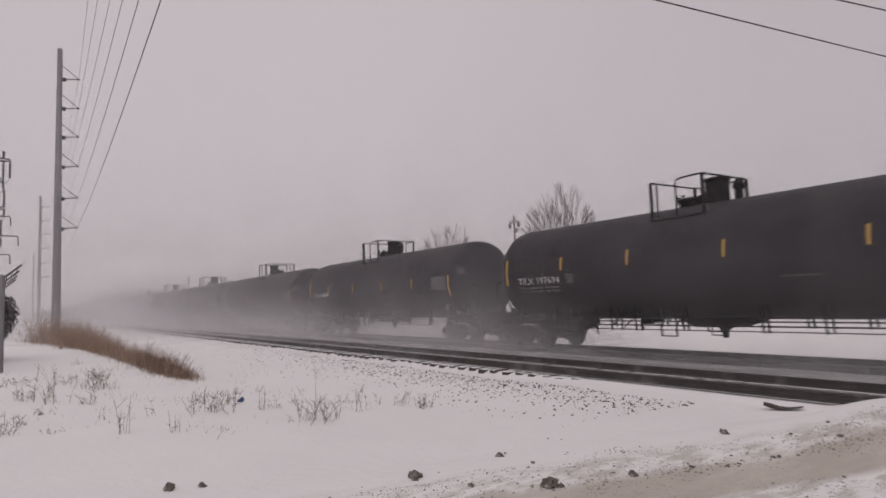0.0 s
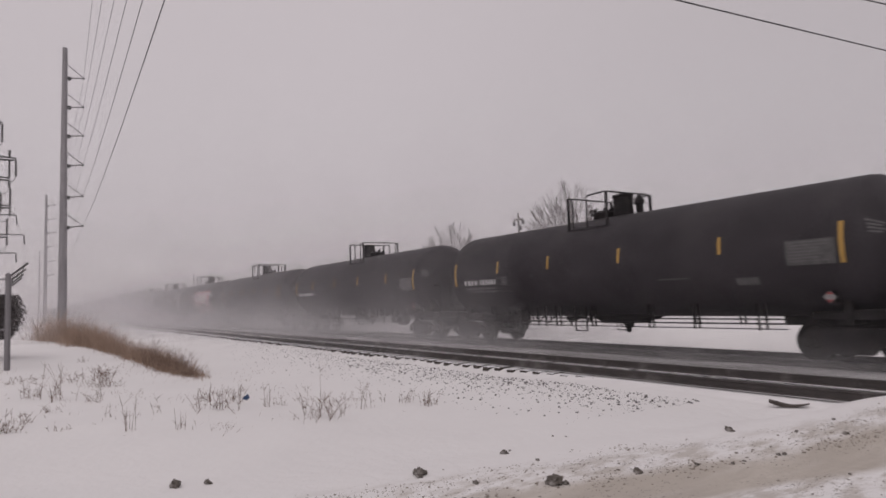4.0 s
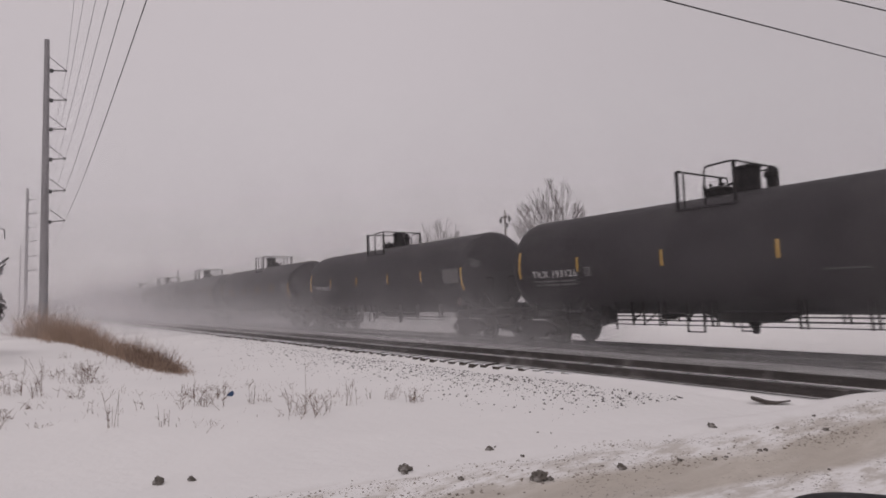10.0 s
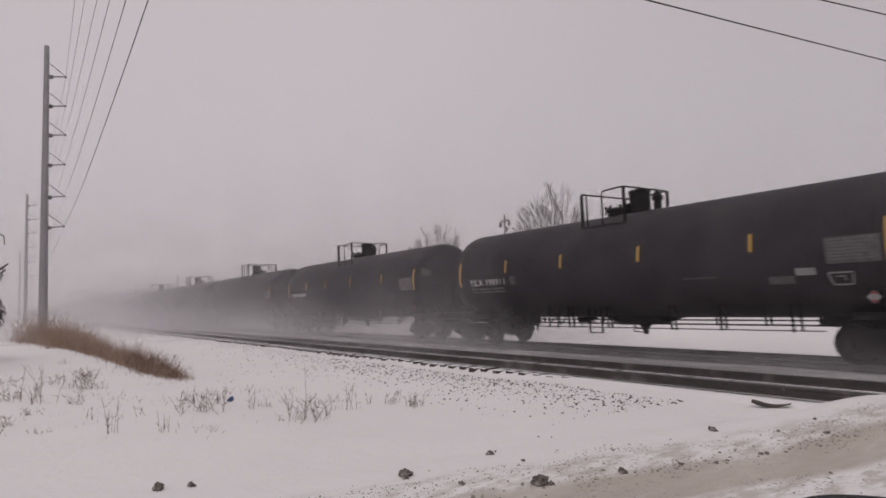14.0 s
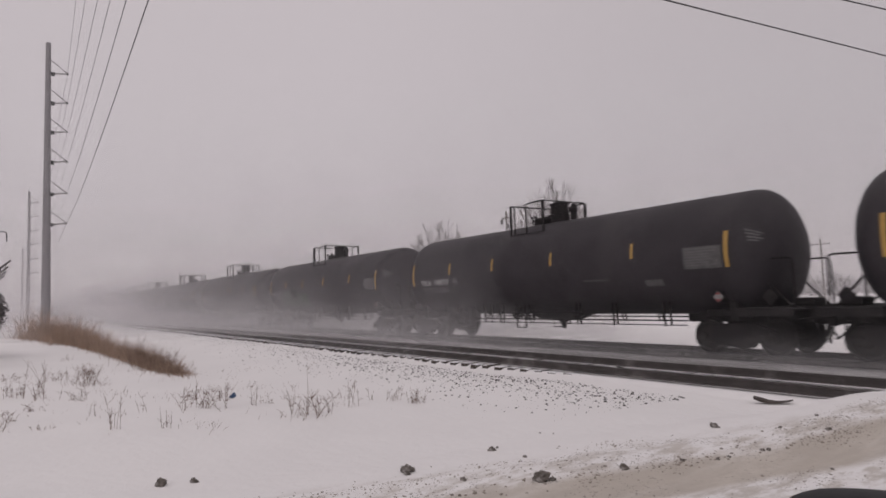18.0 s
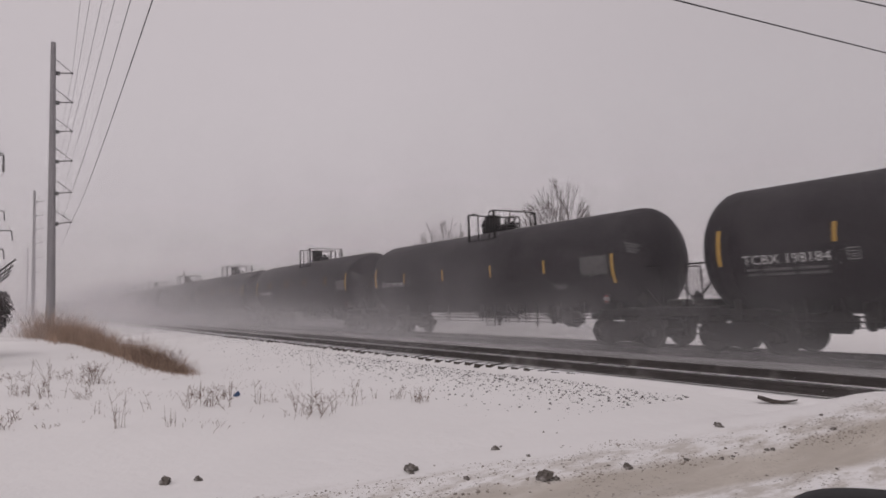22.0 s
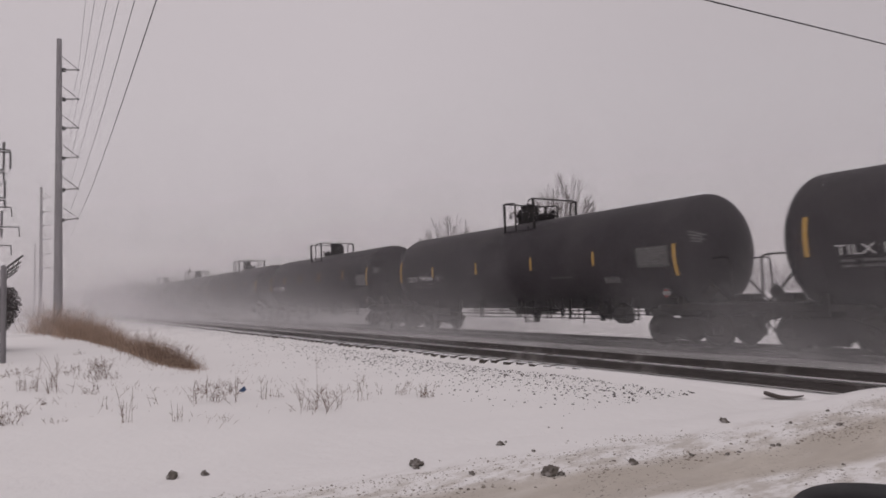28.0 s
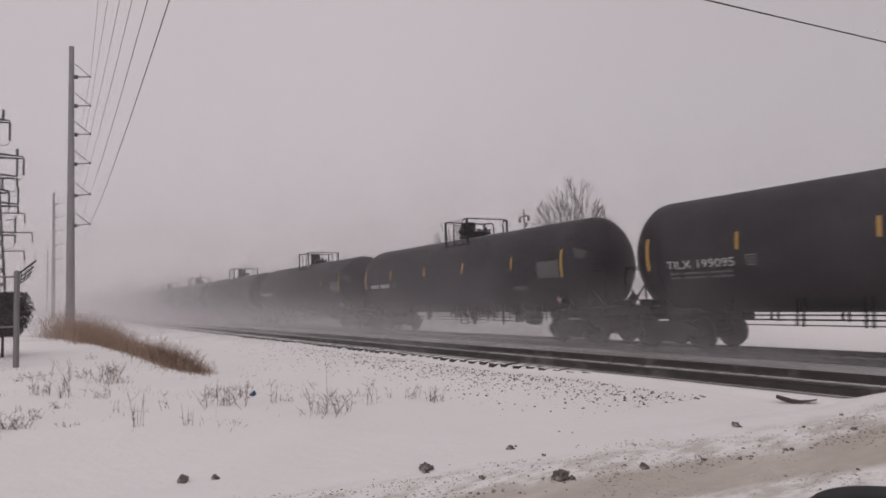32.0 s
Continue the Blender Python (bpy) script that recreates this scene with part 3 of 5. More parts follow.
    placard = part("placard", bm, SPRAY_PALE, car, "white and red diamond placard")
    for i in (0, 2):
        bm = bmesh.new()
        tri = [c + Vector((0, -0.016, (h if i == 0 else -h) * 0.9)), c + Vector((h * 0.5, -0.016, (h if i == 0 else -h) * 0.42)), c + Vector((-h * 0.5, -0.016, (h if i == 0 else -h) * 0.42))]
        bm.faces.new([bm.verts.new(q) for q in tri])
        part("placard_corner", bm, RED, placard)
    # platform and fittings on top
    top_z = TANK_Z + R
    # two U-shaped rails face each other across the platform, the one by the housing with the longer sides
    back, front, wide, high, foot = (-0.29, 1.36, 1.10, 5.00, 3.93) if flip else (-1.27, 0.42, 1.10, 5.00, 3.93)
    bm = bmesh.new()
    for y in (-1.08, 1.08):
        box(bm, (back - 0.05, y - 0.05, 3.90), (front + 0.05, y + 0.05, 3.95))
    for x in (back - 0.03, front - 0.03):
        box(bm, (x, -1.03, 3.91), (x + 0.06, 1.03, 3.94))
    plat = part("top_platform", bm, BLACK, car)
    for x, to in ((back, 0.66 if flip else 0.22), (front, -0.30 if flip else -0.84)):
        u = x + to
        path = [(u, -wide, foot), (u, -wide, high), (x, -wide, high + 0.03), (x, wide, high + 0.03), (u, wide, high), (u, wide, foot)]
        part("end_railing", tube(bmesh.new(), bend(path), 0.027), STEEL_BLACK, plat)
        for y in (-wide + 0.02, wide - 0.02):
            part("railing_post", box(bmesh.new(), (x - 0.04, y - 0.03, foot), (x + 0.04, y + 0.03, high + 0.02)), STEEL_BLACK, plat)
    drum, valve, hatch = (-0.05, -0.70, 0.84) if flip else (0.18, 0.76, -0.66)
    bm = spin(bmesh.new(), [(top_z - 0.12, 0.36), (top_z + 0.05, 0.36), (top_z + 0.06, 0.32), (top_z + 0.60, 0.32), (top_z + 0.61, 0.35), (top_z + 0.67, 0.35), (top_z + 0.72, 0.2)], "Z", 24, (drum, 0, 0))
    part("valve_housing", bm, STEEL_BLACK, plat)
    bm = spin(bmesh.new(), [(top_z - 0.1, 0.12), (top_z + 0.3, 0.12), (top_z + 0.31, 0.17), (top_z + 0.42, 0.17), (top_z + 0.52, 0.10), (top_z + 0.6, 0.07)], "Z", 14, (valve, 0.1, 0))
    part("relief_valve", bm, STEEL_BLACK, plat)
    bm = spin(bmesh.new(), [(top_z - 0.12, 0.36), (top_z + 0.12, 0.36), (top_z + 0.13, 0.42), (top_z + 0.18, 0.42), (top_z + 0.26, 0.22)], "Z", 20, (hatch, 0, 0))
    part("manway", bm, STEEL_BLACK, plat)
    for i in range(8):
        q = i * math.pi / 4
        c = Vector((hatch + 0.42 * math.cos(q), 0.42 * math.sin(q), top_z + 0.11))
        part("eye_bolt", spin(bmesh.new(), [(c.z - 0.08, 0.025), (c.z + 0.12, 0.025), (c.z + 0.14, 0.05), (c.z + 0.20, 0.05)], "Z", 6, (c.x, c.y, 0)), STEEL_BLACK, plat)
    part("manway_lever", tube(bmesh.new(), [(hatch + 0.1, 0, top_z + 0.2), (hatch + 0.55, -0.1, top_z + 0.32)], 0.035), STEEL_BLACK, plat)
    # underside
    bm = bmesh.new()
    prof = [(-1.10, 1.06), (-0.50, 0.80), (0.62, 0.80), (1.45, 1.06)]
    for y in (-0.45, 0.45):
        a = [bm.verts.new((u, y - 0.02, v)) for u, v in prof] + [bm.verts.new((1.45, y - 0.02, 1.32)), bm.verts.new((-1.10, y - 0.02, 1.32))]
        b = [bm.verts.new(v.co + Vector((0, 0.04, 0))) for v in a]
        for i in range(6):
            bm.faces.new((a[i], a[(i + 1) % 6], b[(i + 1) % 6], b[i]))
        bm.faces.new(a[::-1])
        bm.faces.new(b)
    box(bm, (-0.50, -0.43, 0.79), (0.62, 0.43, 0.85))
    bmesh.ops.recalc_face_normals(bm, faces=bm.faces)
    part("outlet_skid", bm, STEEL_BLACK, car)
    bm = spin(bmesh.new(), [(0.48, 0.05), (0.50, 0.08), (0.62, 0.09), (0.70, 0.12), (0.72, 0.17), (0.90, 0.17)], "Z", 14, (0.12, 0, 0))
    part("outlet_valve", bm, STEEL_BLACK, car)
    bm = tube(bmesh.new(), [(-0.10, -0.30, 0.80), (-0.10, -0.30, 0.57), (0.40, -0.30, 0.57), (0.40, -0.30, 0.80)], 0.020, 5)
    part("valve_guard", bm, STEEL_BLACK, car)
    for y in (-1.12, 1.12):
        for z, r in ((0.87, 0.024), (0.74, 0.016)):
            part("side_pipe", tube(bmesh.new(), [(-5.9, y, z), (5.9, y, z)], r), STEEL_BLACK, car)
        for x, low in ((-5.84, 0.72), (-5.58, 0.72), (-4.77, 0.68), (-3.64, 0.58), (-3.03, 0.70), (-2.63, 0.70), (-2.10, 0.70), (-1.90, 0.70), (-0.46, 0.72), (-0.31, 0.72),
                       (1.80, 0.70), (1.95, 0.70), (3.30, 0.70), (3.45, 0.74), (5.15, 0.70), (5.35, 0.74)):
            part("pipe_hanger", tube(bmesh.new(), [(f * (x + 0.05), y, low), (f * x, y * 0.98, 1.40)], 0.032, 5), STEEL_BLACK, car)
        for x in (-2.10, -2.63):
            part("brake_lever", tube(bmesh.new(), [(f * (x - 0.48), y * 0.9, 0.80), (f * x, y * 0.9, 1.18)], 0.024, 5), STEEL_BLACK, car)
        bm = bmesh.new()
        for x in (-1.18, -0.68):
            tube(bm, [(x * f + 0.03, y, 0.56), (x * f, y, 1.35)], 0.030, 5)
            tube(bm, [(x * f + 0.02, y, 0.82), (x * f + 0.24, y * 0.94, 1.30)], 0.022, 5)
        tube(bm, [(-1.16 * f, y, 0.57), (-0.66 * f, y, 0.57)], 0.018, 5)
        part("side_ladder", bm, STEEL_BLACK, car)
    bm = spin(bmesh.new(), [(-5.25, 0.08), (-5.18, 0.27), (-4.78, 0.27), (-4.70, 0.16), (-4.62, 0.16)], "X", 16, (0, -0.75, 0.84))
    box(bm, (-5.1, -0.85, 1.0), (-4.85, -0.65, 1.45))
    part("air_reservoir", bm, STEEL_BLACK, car).scale = (f, 1, 1)
    bm = bmesh.new()
    box(bm, (-4.42, -0.95, 0.74), (-4.06, -0.5, 1.40), 0.04)
    box(bm, (-4.32, -1.02, 0.66), (-4.18, -0.88, 0.95), 0.02)
    part("brake_valve", bm, STEEL_BLACK, car).scale = (f, 1, 1)
    bm = bmesh.new()
    spin(bm, [(-3.0, 0.14), (-2.6, 0.14), (-2.55, 0.05), (-2.2, 0.04)], "X", 14, (0, 0.4, 0.95))
    part("brake_cylinder", bm, STEEL_BLACK, car).scale = (f, 1, 1)
    # ends
    for e in (-1, 1):
        bm = box(bmesh.new(), (min(e * 5.4, e * 8.87), -0.33, 0.80), (max(e * 5.4, e * 8.87), 0.33, 1.17), 0.02)
        part("stub_sill", bm, STEEL_BLACK, car)
        bm = bmesh.new()
        for y in (-0.7, 0.7):
            box(bm, (min(e * 7.16, e * 7.36), y - 0.4, 0.86), (max(e * 7.16, e * 7.36), y + 0.4, 1.45), 0.02)
        box(bm, (min(e * 6.45, e * 8.05), -1.05, 0.98), (max(e * 6.45, e * 8.05), 1.05, 1.16), 0.02)
        part("saddle", bm, STEEL_BLACK, car)
        bm = box(bmesh.new(), (min(e * 7.65, e * 8.92), -1.42, 1.15), (max(e * 7.65, e * 8.92), 1.42, 1.22), 0.01)
        box(bm, (min(e * 7.55, e * 8.92), -1.45, 1.02), (max(e * 7.55, e * 8.92), -1.40, 1.22))
        box(bm, (min(e * 7.55, e * 8.92), 1.40, 1.02), (max(e * 7.55, e * 8.92), 1.45, 1.22))
        part("end_platform", bm, STEEL_BLACK, car)
        for y in (-1.30, 1.30):
            part("end_handrail", tube(bmesh.new(), bend([(e * 8.78, y * 0.75, 1.2), (e * 8.76, y * 0.75, 2.42), (e * 7.9, y * 0.75, 2.42)]), 0.026), STEEL_BLACK, car)
            part("end_brace", tube(bmesh.new(), [(e * 8.7, y * 0.7, 1.2), (e * 7.95, y * 0.72, 2.0)], 0.028), STEEL_BLACK, car)
            bm = bmesh.new()
            for x in (7.9, 8.3):
                tube(bm, [(e * x, y * 1.08, 1.12), (e * x, y * 1.08, 0.5)], 0.016, 5)
            for z in (0.52, 0.8):
                tube(bm, [(e * 7.9, y * 1.08, z), (e * 8.3, y * 1.08, z)], 0.014, 5)
            part("step", bm, STEEL_BLACK, car)
        bm = bmesh.new()
        y, x, z = -1.22, e * 8.3, 1.48
        for k in (0, 0.012):
            bm.faces.new([bm.verts.new(q) for q in ((x, y - k, z + 0.22), (x + 0.2, y - k, z), (x, y - k, z - 0.22), (x - 0.2, y - k, z))])
        tube(bm, [(x, y, 1.2), (x, y, z)], 0.016, 5)
        part("placard_holder", bm, STEEL_BLACK, car)
        bm = bmesh.new()
        box(bm, (min(e * 8.85, e * 9.13), -0.10, 0.76), (max(e * 8.85, e * 9.13), 0.10, 0.98), 0.02)
        box(bm, (min(e * 9.05, e * 9.19), -0.20, 0.72), (max(e * 9.05, e * 9.19), 0.16, 1.02), 0.03)
        part("coupler", bm, STEEL_BLACK, car)
        part("air_hose", tube(bmesh.new(), [(e * 8.85, 0.3, 0.85), (e * 8.97, 0.3, 0.62), (e * 9.14, 0.22, 0.42), (e * 9.19, 0.12, 0.40)], 0.024), STEEL_BLACK, car)
        part("hose_hanger", tube(bmesh.new(), [(e * 8.95, -0.45, 0.80), (e * 9.02, -0.42, 0.55), (e * 9.10, -0.36, 0.34), (e * 9.17, -0.30, 0.52), (e * 9.19, -0.25, 0.80)], 0.030, 5), STEEL_BLACK, car)
        part("uncoupling_lever", tube(bmesh.new(), [(e * 9.0, -1.4, 0.95), (e * 9.0, -0.3, 0.95), (e * 9.05, 0, 1.05)], 0.014, 5), STEEL_BLACK, car)
        bm = box(bmesh.new(), (min(e * 8.37, e * 8.87), -0.28, 1.22), (max(e * 8.37, e * 8.87), 0.35, 1.42), 0.03)
        part("brake_gear_box", bm, STEEL_BLACK, car)
        build_truck(car, e * 7.265)
    return car


NUMBERS = {0: "TILX 197694", 1: "TILX 199308", 2: "TCBX 199178", 3: "TCBX 198151", 4: "TILX 199339", 7: "TILX 198929", 8: "TILX 198749", 9: "TCBX 197660", 10: "TILX 191477", 13: "TILX 191511", 16: "TILX 198708", 22: "TILX 198757", 25: "TILX 198439", 28: "TILX 195385",
           11: "TILX 191397", 12: "TILX 193126", 14: "TILX 197525", 15: "TCBX 198145", 17: "TILX 198911", 20: "TCBX 199191", 21: "TILX 198043",
           23: "TCBX 197657", 24: "TILX 197592", 26: "TCBX 198184", 27: "TILX 199180", 29: "TILX 198132", 30: "TILX 199168", 33: "TILX 195076",
           34: "TILX 199344", 35: "TILX 195239", 36: "TILX 198083", 37: "TILX 198735", 38: "TILX 199095"}
FIRST, LAST = -1, 44
FITTINGS_AHEAD = {0, 1, 3, 4, 5, 8, 9, 12, 13, 17, 18, 21, 22, 23, 24, 26, 35, 37}
LOW_TAPE = {1, 2, 4, 10, 11, 12, 13, 14, 20, 27, 30, 33, 34}


def smooth_line(pts, n=5):
    """A curve through the points."""
    q = [pts[0]] + list(pts) + [pts[-1]]
    out = []
    for a, b, c, d in zip(q, q[1:], q[2:], q[3:]):
        for i in range(n):
            t = i / n
            out.append(tuple(0.5 * (2 * v + (w - u) * t + (2 * u - 5 * v + 4 * w - z) * t * t + (3 * v - u - 3 * w + z) * t ** 3) for u, v, w, z in zip(a, b, c, d)))
    return out + [pts[-1]]


def scrawl(bm, x0, x1, a0, a1, seed, width=0.05, letters=8):
    """Unreadable spray strokes: a row of loops and hooks."""
    rnd = random.Random(seed)
    w = (x1 - x0) / letters
    for i in range(letters):
        u = x0 + i * w
        ends = (a0, a1) if i % 2 else (a1, a0)
        pts = [(u + w * rnd.uniform(-0.25, 0.25), ends[0])]
        for j in range(rnd.randint(3, 5)):
            pts.append((u + w * rnd.uniform(-0.2, 1.15), rnd.uniform(a0, a1)))
        pts.append((u + w * rnd.uniform(0.7, 1.3), ends[1]))
        stroke(bm, smooth_line(pts), width)
    return bm


def big_graffiti(parent):
    """White letters with red outlines on the leading half of one tank."""
    bm = bmesh.new()
    k, x0, x1 = 32, -0.22, 6.15
    lo = [(x0 + 0.1 + (x1 - x0 - 0.1) * i / k, -55 + 1.2 * math.sin(i * 1.3)) for i in range(k + 1)]
    hi = [(x0 + (x1 - x0) * i / k, 26 + 2.5 * i / k + 0.8 * math.sin(i * 0.9)) for i in range(k + 1)]
    g = [[bm.verts.new(surf(l[0] + (h[0] - l[0]) * j / 24, l[1] + (h[1] - l[1]) * j / 24, 0.008)) for l, h in zip(lo, hi)] for j in range(25)]
    for j in range(24):
        for i in range(k):
            bm.faces.new((g[j][i], g[j][i + 1], g[j + 1][i + 1], g[j + 1][i]))
    stroke(bm, smooth_line([(-0.2, 26), (-0.24, 8), (-0.36, -4), (-0.34, -18), (-0.25, -38), (-0.12, -55)]), 0.2, 0.009)
    white = part("graffiti", bm, SPRAY_WHITE, parent, "large white graffiti letters outlined in red")
    bm = bmesh.new()
    for wd, pts in ((0.19, [(-0.02, 25), (0.03, 7), (0.0, -7), (0.08, -24), (0.2, -44)]), (0.19, [(-0.05, 23), (1.4, 21.5), (2.8, 23), (4.3, 23), (5.3, 24), (6.05, 25)]),
                    (0.2, [(1.42, 22), (1.46, 3), (1.47, -15), (1.52, -44)]), (0.2, [(2.82, 21), (2.91, -1), (2.95, -21), (3.05, -44)]), (0.15, [(3.05, 21), (3.4, 2), (3.73, -15), (4.15, -29), (4.36, -44)]),
                    (0.24, [(4.28, 22), (4.34, -5), (4.42, -23), (4.48, -44)]), (0.22, [(0.05, -12), (0.4, -13.5), (0.72, -15)]), (0.22, [(1.42, -10), (2.13, -11.5), (2.85, -11)]),
                    (0.06, [(2.12, -14), (2.45, -25), (2.75, -38)]), (0.06, [(0.35, -14), (0.6, -26), (0.72, -40)]), (0.34, [(5.1, 15), (5.4, 6), (5.95, -2)]), (0.3, [(5.1, -4), (5.55, -16), (5.9, -20)]),
                    (0.14, [(5.55, -18), (5.3, -30), (5.14, -36)]), (0.07, [(5.05, 17), (5.08, -5), (5.14, -36)]), (0.2, [(6.0, 25), (6.07, -4), (6.1, -24), (6.1, -44)]), (0.12, [(1.5, -18), (1.8, -20), (2.05, -13)])):
        stroke(bm, smooth_line(pts), wd)
    for a in (-45.5, -50, -54):
        stroke(bm, [(0.15, a), (6.15, a)], 0.16)
    part("graffiti_outline", bm, SPRAY_RED, white, "red spray-painted outlines")
    bm = bmesh.new()
    for pts in ([(0.65, 22), (0.68, -1.5), (1.32, -2)], [(0.69, -17), (0.74, -42)], [(1.9, -20), (1.6, -28), (1.53, -40)], [(5.06, 2), (5.4, 0)], [(5.15, -36), (5.5, -26)]):
        stroke(bm, pts, 0.05, 0.022)
    part("graffiti_shadow", bm, STEEL_BLACK, white)
    part("tag", scrawl(bmesh.new(), 6.3, 7.35, 4, 24, 3, 0.06, 4), STENCIL, parent, "white spray-painted tag")
    bm = stroke(bmesh.new(), smooth_line([(7.1, 12), (7.5, 8), (7.55, -2), (7.35, -8)]), 0.2)
    part("tag", bm, SPRAY_PALE, parent, "pale spray-painted arc")
    square_mark(parent, 6.42, -23, SPRAY_PALE)


def square_mark(parent, x, a, paint):
    bm = stroke(bmesh.new(), [(x, a + 5), (x + 0.5, a + 5), (x + 0.45, a - 5), (x + 0.05, a - 5), (x, a + 5)], 0.035)
    stroke(bm, [(x + 0.15, a + 2), (x + 0.33, a + 2), (x + 0.33, a - 2)], 0.025)
    part("square_mark", bm, paint, parent, "white hand-drawn square")


def build_train():
    cars = {}
    masters = [build_car(flip, low) for flip in (False, True) for low in (False, True)]
    used = [False] * 4
    for k in range(FIRST, LAST + 1):
        v = (0 if k in FITTINGS_AHEAD else 2) + (k in LOW_TAPE)
        m = pose(car_x(k, 0), Y2, 0)
        if used[v]:
            car = copy_thing(masters[v], m)
        else:
            car, used[v] = masters[v], True
            car.matrix_world = m
        cars[k] = car
    for k, car in cars.items():
        tank = next(c for c in car.children if c.name.split(".")[0] == "tank")
        if k in NUMBERS:
            me = lettering(NUMBERS[k], -6.72, -4.68, -14.0, 0.225)
            num = share("car_number", me, Matrix(), tank)
        else:
            bm = bmesh.new()
            for u, v in ((0, 0.16), (0.22, 0.40), (0.46, 0.6), (0.66, 0.86), (1.02, 1.14), (1.18, 1.32), (1.36, 1.5), (1.54, 1.68), (1.72, 1.86), (1.9, 2.02)):
                patch(bm, -6.72 + u, -6.72 + v - 0.03, -13.5, -7.0, 0.010, 1, 2)
            num = part("car_number", bm, STENCIL, tank)
        tagged(num, "white stencilled car number")
    big_graffiti(next(c for c in cars[8].children if c.name.split(".")[0] == "tank"))
    tagged(cars[8], "black railway tank car with large white and red graffiti")
    for k, x0, x1, a0, a1, mt, wd, n in ((24, -4.4, -1.3, -26, -17, SPRAY_PALE, 0.036, 13), (24, -4.8, -2.7, -36, -29, SPRAY_GREY, 0.04, 8), (24, 0.3, 2.0, -24, -14, SPRAY_PALE, 0.035, 6), (24, 2.4, 3.6, -44, -18, SPRAY_PALE, 0.06, 4),
                                        (24, 4.3, 6.0, -30, -6, SPRAY_PALE, 0.06, 4), (16, -1.8, 0.1, -35, -19, SPRAY_GREY, 0.04, 8),
                                        (9, 2.6, 4.2, -30, 1, SPRAY_GREY, 0.05, 3), (9, 4.5, 5.8, -32, 0, SPRAY_GREY, 0.05, 2), (9, 0.0, 0.6, -22, -8, SPRAY_GREY, 0.04, 2), (10, 1.8, 4.6, -24, -14, SPRAY_GREY, 0.05, 9), (23, -5.3, -1.2, -40, -12, SPRAY_GREEN, 0.42, 6), (29, -4.2, -2.0, -34, -20, SPRAY_GREY, 0.14, 6),
                                        (29, -1.5, -0.1, -37, -8, SPRAY_PALE, 0.05, 5), (29, 1.8, 2.6, 1, 16, SPRAY_PALE, 0.05, 4), (29, 1.2, 1.9, -26, -15, SPRAY_GREY, 0.06, 3), (35, 1.8, 3.1, -34, -12, SPRAY_GREY, 0.05, 5),
                                        (35, -3.4, -2.6, -30, -16, SPRAY_GREY, 0.04, 3), (37, -4.3, -1.8, -27, -7, SPRAY_GREY, 0.05, 7), (37, -0.1, 3.6, -29, -5, SPRAY_PALE, 0.045, 9), (37, 3.8, 4.6, -24, -9, SPRAY_GREY, 0.06, 2),
                                        (38, 1.6, 2.8, -30, -19, SPRAY_GREY, 0.05, 4), (38, 3.9, 4.7, -33, -23, SPRAY_GREY, 0.06, 3)):
        tank = next(c for c in cars[k].children if c.name.split(".")[0] == "tank")
        part("tag", scrawl(bmesh.new(), x0, x1, a0, a1, k * 7 + n, wd, n), mt, tank, "spray-painted tag")
    for k, x0, x1, a0, a1, mt, label in ((25, 3.5, 4.3, -17, -1, CREAM, "cream notice panel"), (28, -2.15, -1.95, -24, -20, STENCIL_DIM, "small pale label"), (10, 5.7, 6.15, -22, -14, PINK, "small pink label"), (21, 5.5, 5.95, -25, -17, PINK, "small pink label"), (17, 5.55, 6.0, -22, -16, SPRAY_PALE, "small white label"), (36, 0.0, 0.5, -43, -33, PANEL, "faded stencil field")):
        tank = next(c for c in cars[k].children if c.name.split(".")[0] == "tank")
        part("painted_field", patch(bmesh.new(), x0, x1, a0, a1, 0.012, 2, 4), mt, tank, label)
    for k, x, a in ((35, 6.32, -28), (17, 6.25, -26), (21, 6.15, -29), (23, 6.25, -24), (10, 5.65, -28), (11, 6.3, -26), (26, 6.2, -27)):
        square_mark(next(c for c in cars[k].children if c.name.split(".")[0] == "tank"), x, a, SPRAY_PALE if k in (17, 23, 35) else PANEL)
    for k in (8, 25):                                      # no short tape on one car, covered by paint on another
        tank = next(c for c in cars[k].children if c.name.split(".")[0] == "tank")
        for c in list(tank.children):
            if c.name.split(".")[0] == "reflective_strip":
                x = c.data.vertices[0].co.x
                if abs(x) < 6 and (k == 25 or x > 0):
                    bpy.data.objects.remove(c)
    return cars


CARS = build_train()


# ---- blown snow ----
def sheet(name, corners, material, parent, cuts=1):
    bm = bmesh.new()
    uv = bm.loops.layers.uv.new("UVMap")
    f = bm.faces.new([bm.verts.new(c) for c in corners])
    for lp, c in zip(f.loops, ((0, 0), (1, 0), (1, 1), (0, 1))):
        lp[uv].uv = c
    return part(name, bm, material, parent)


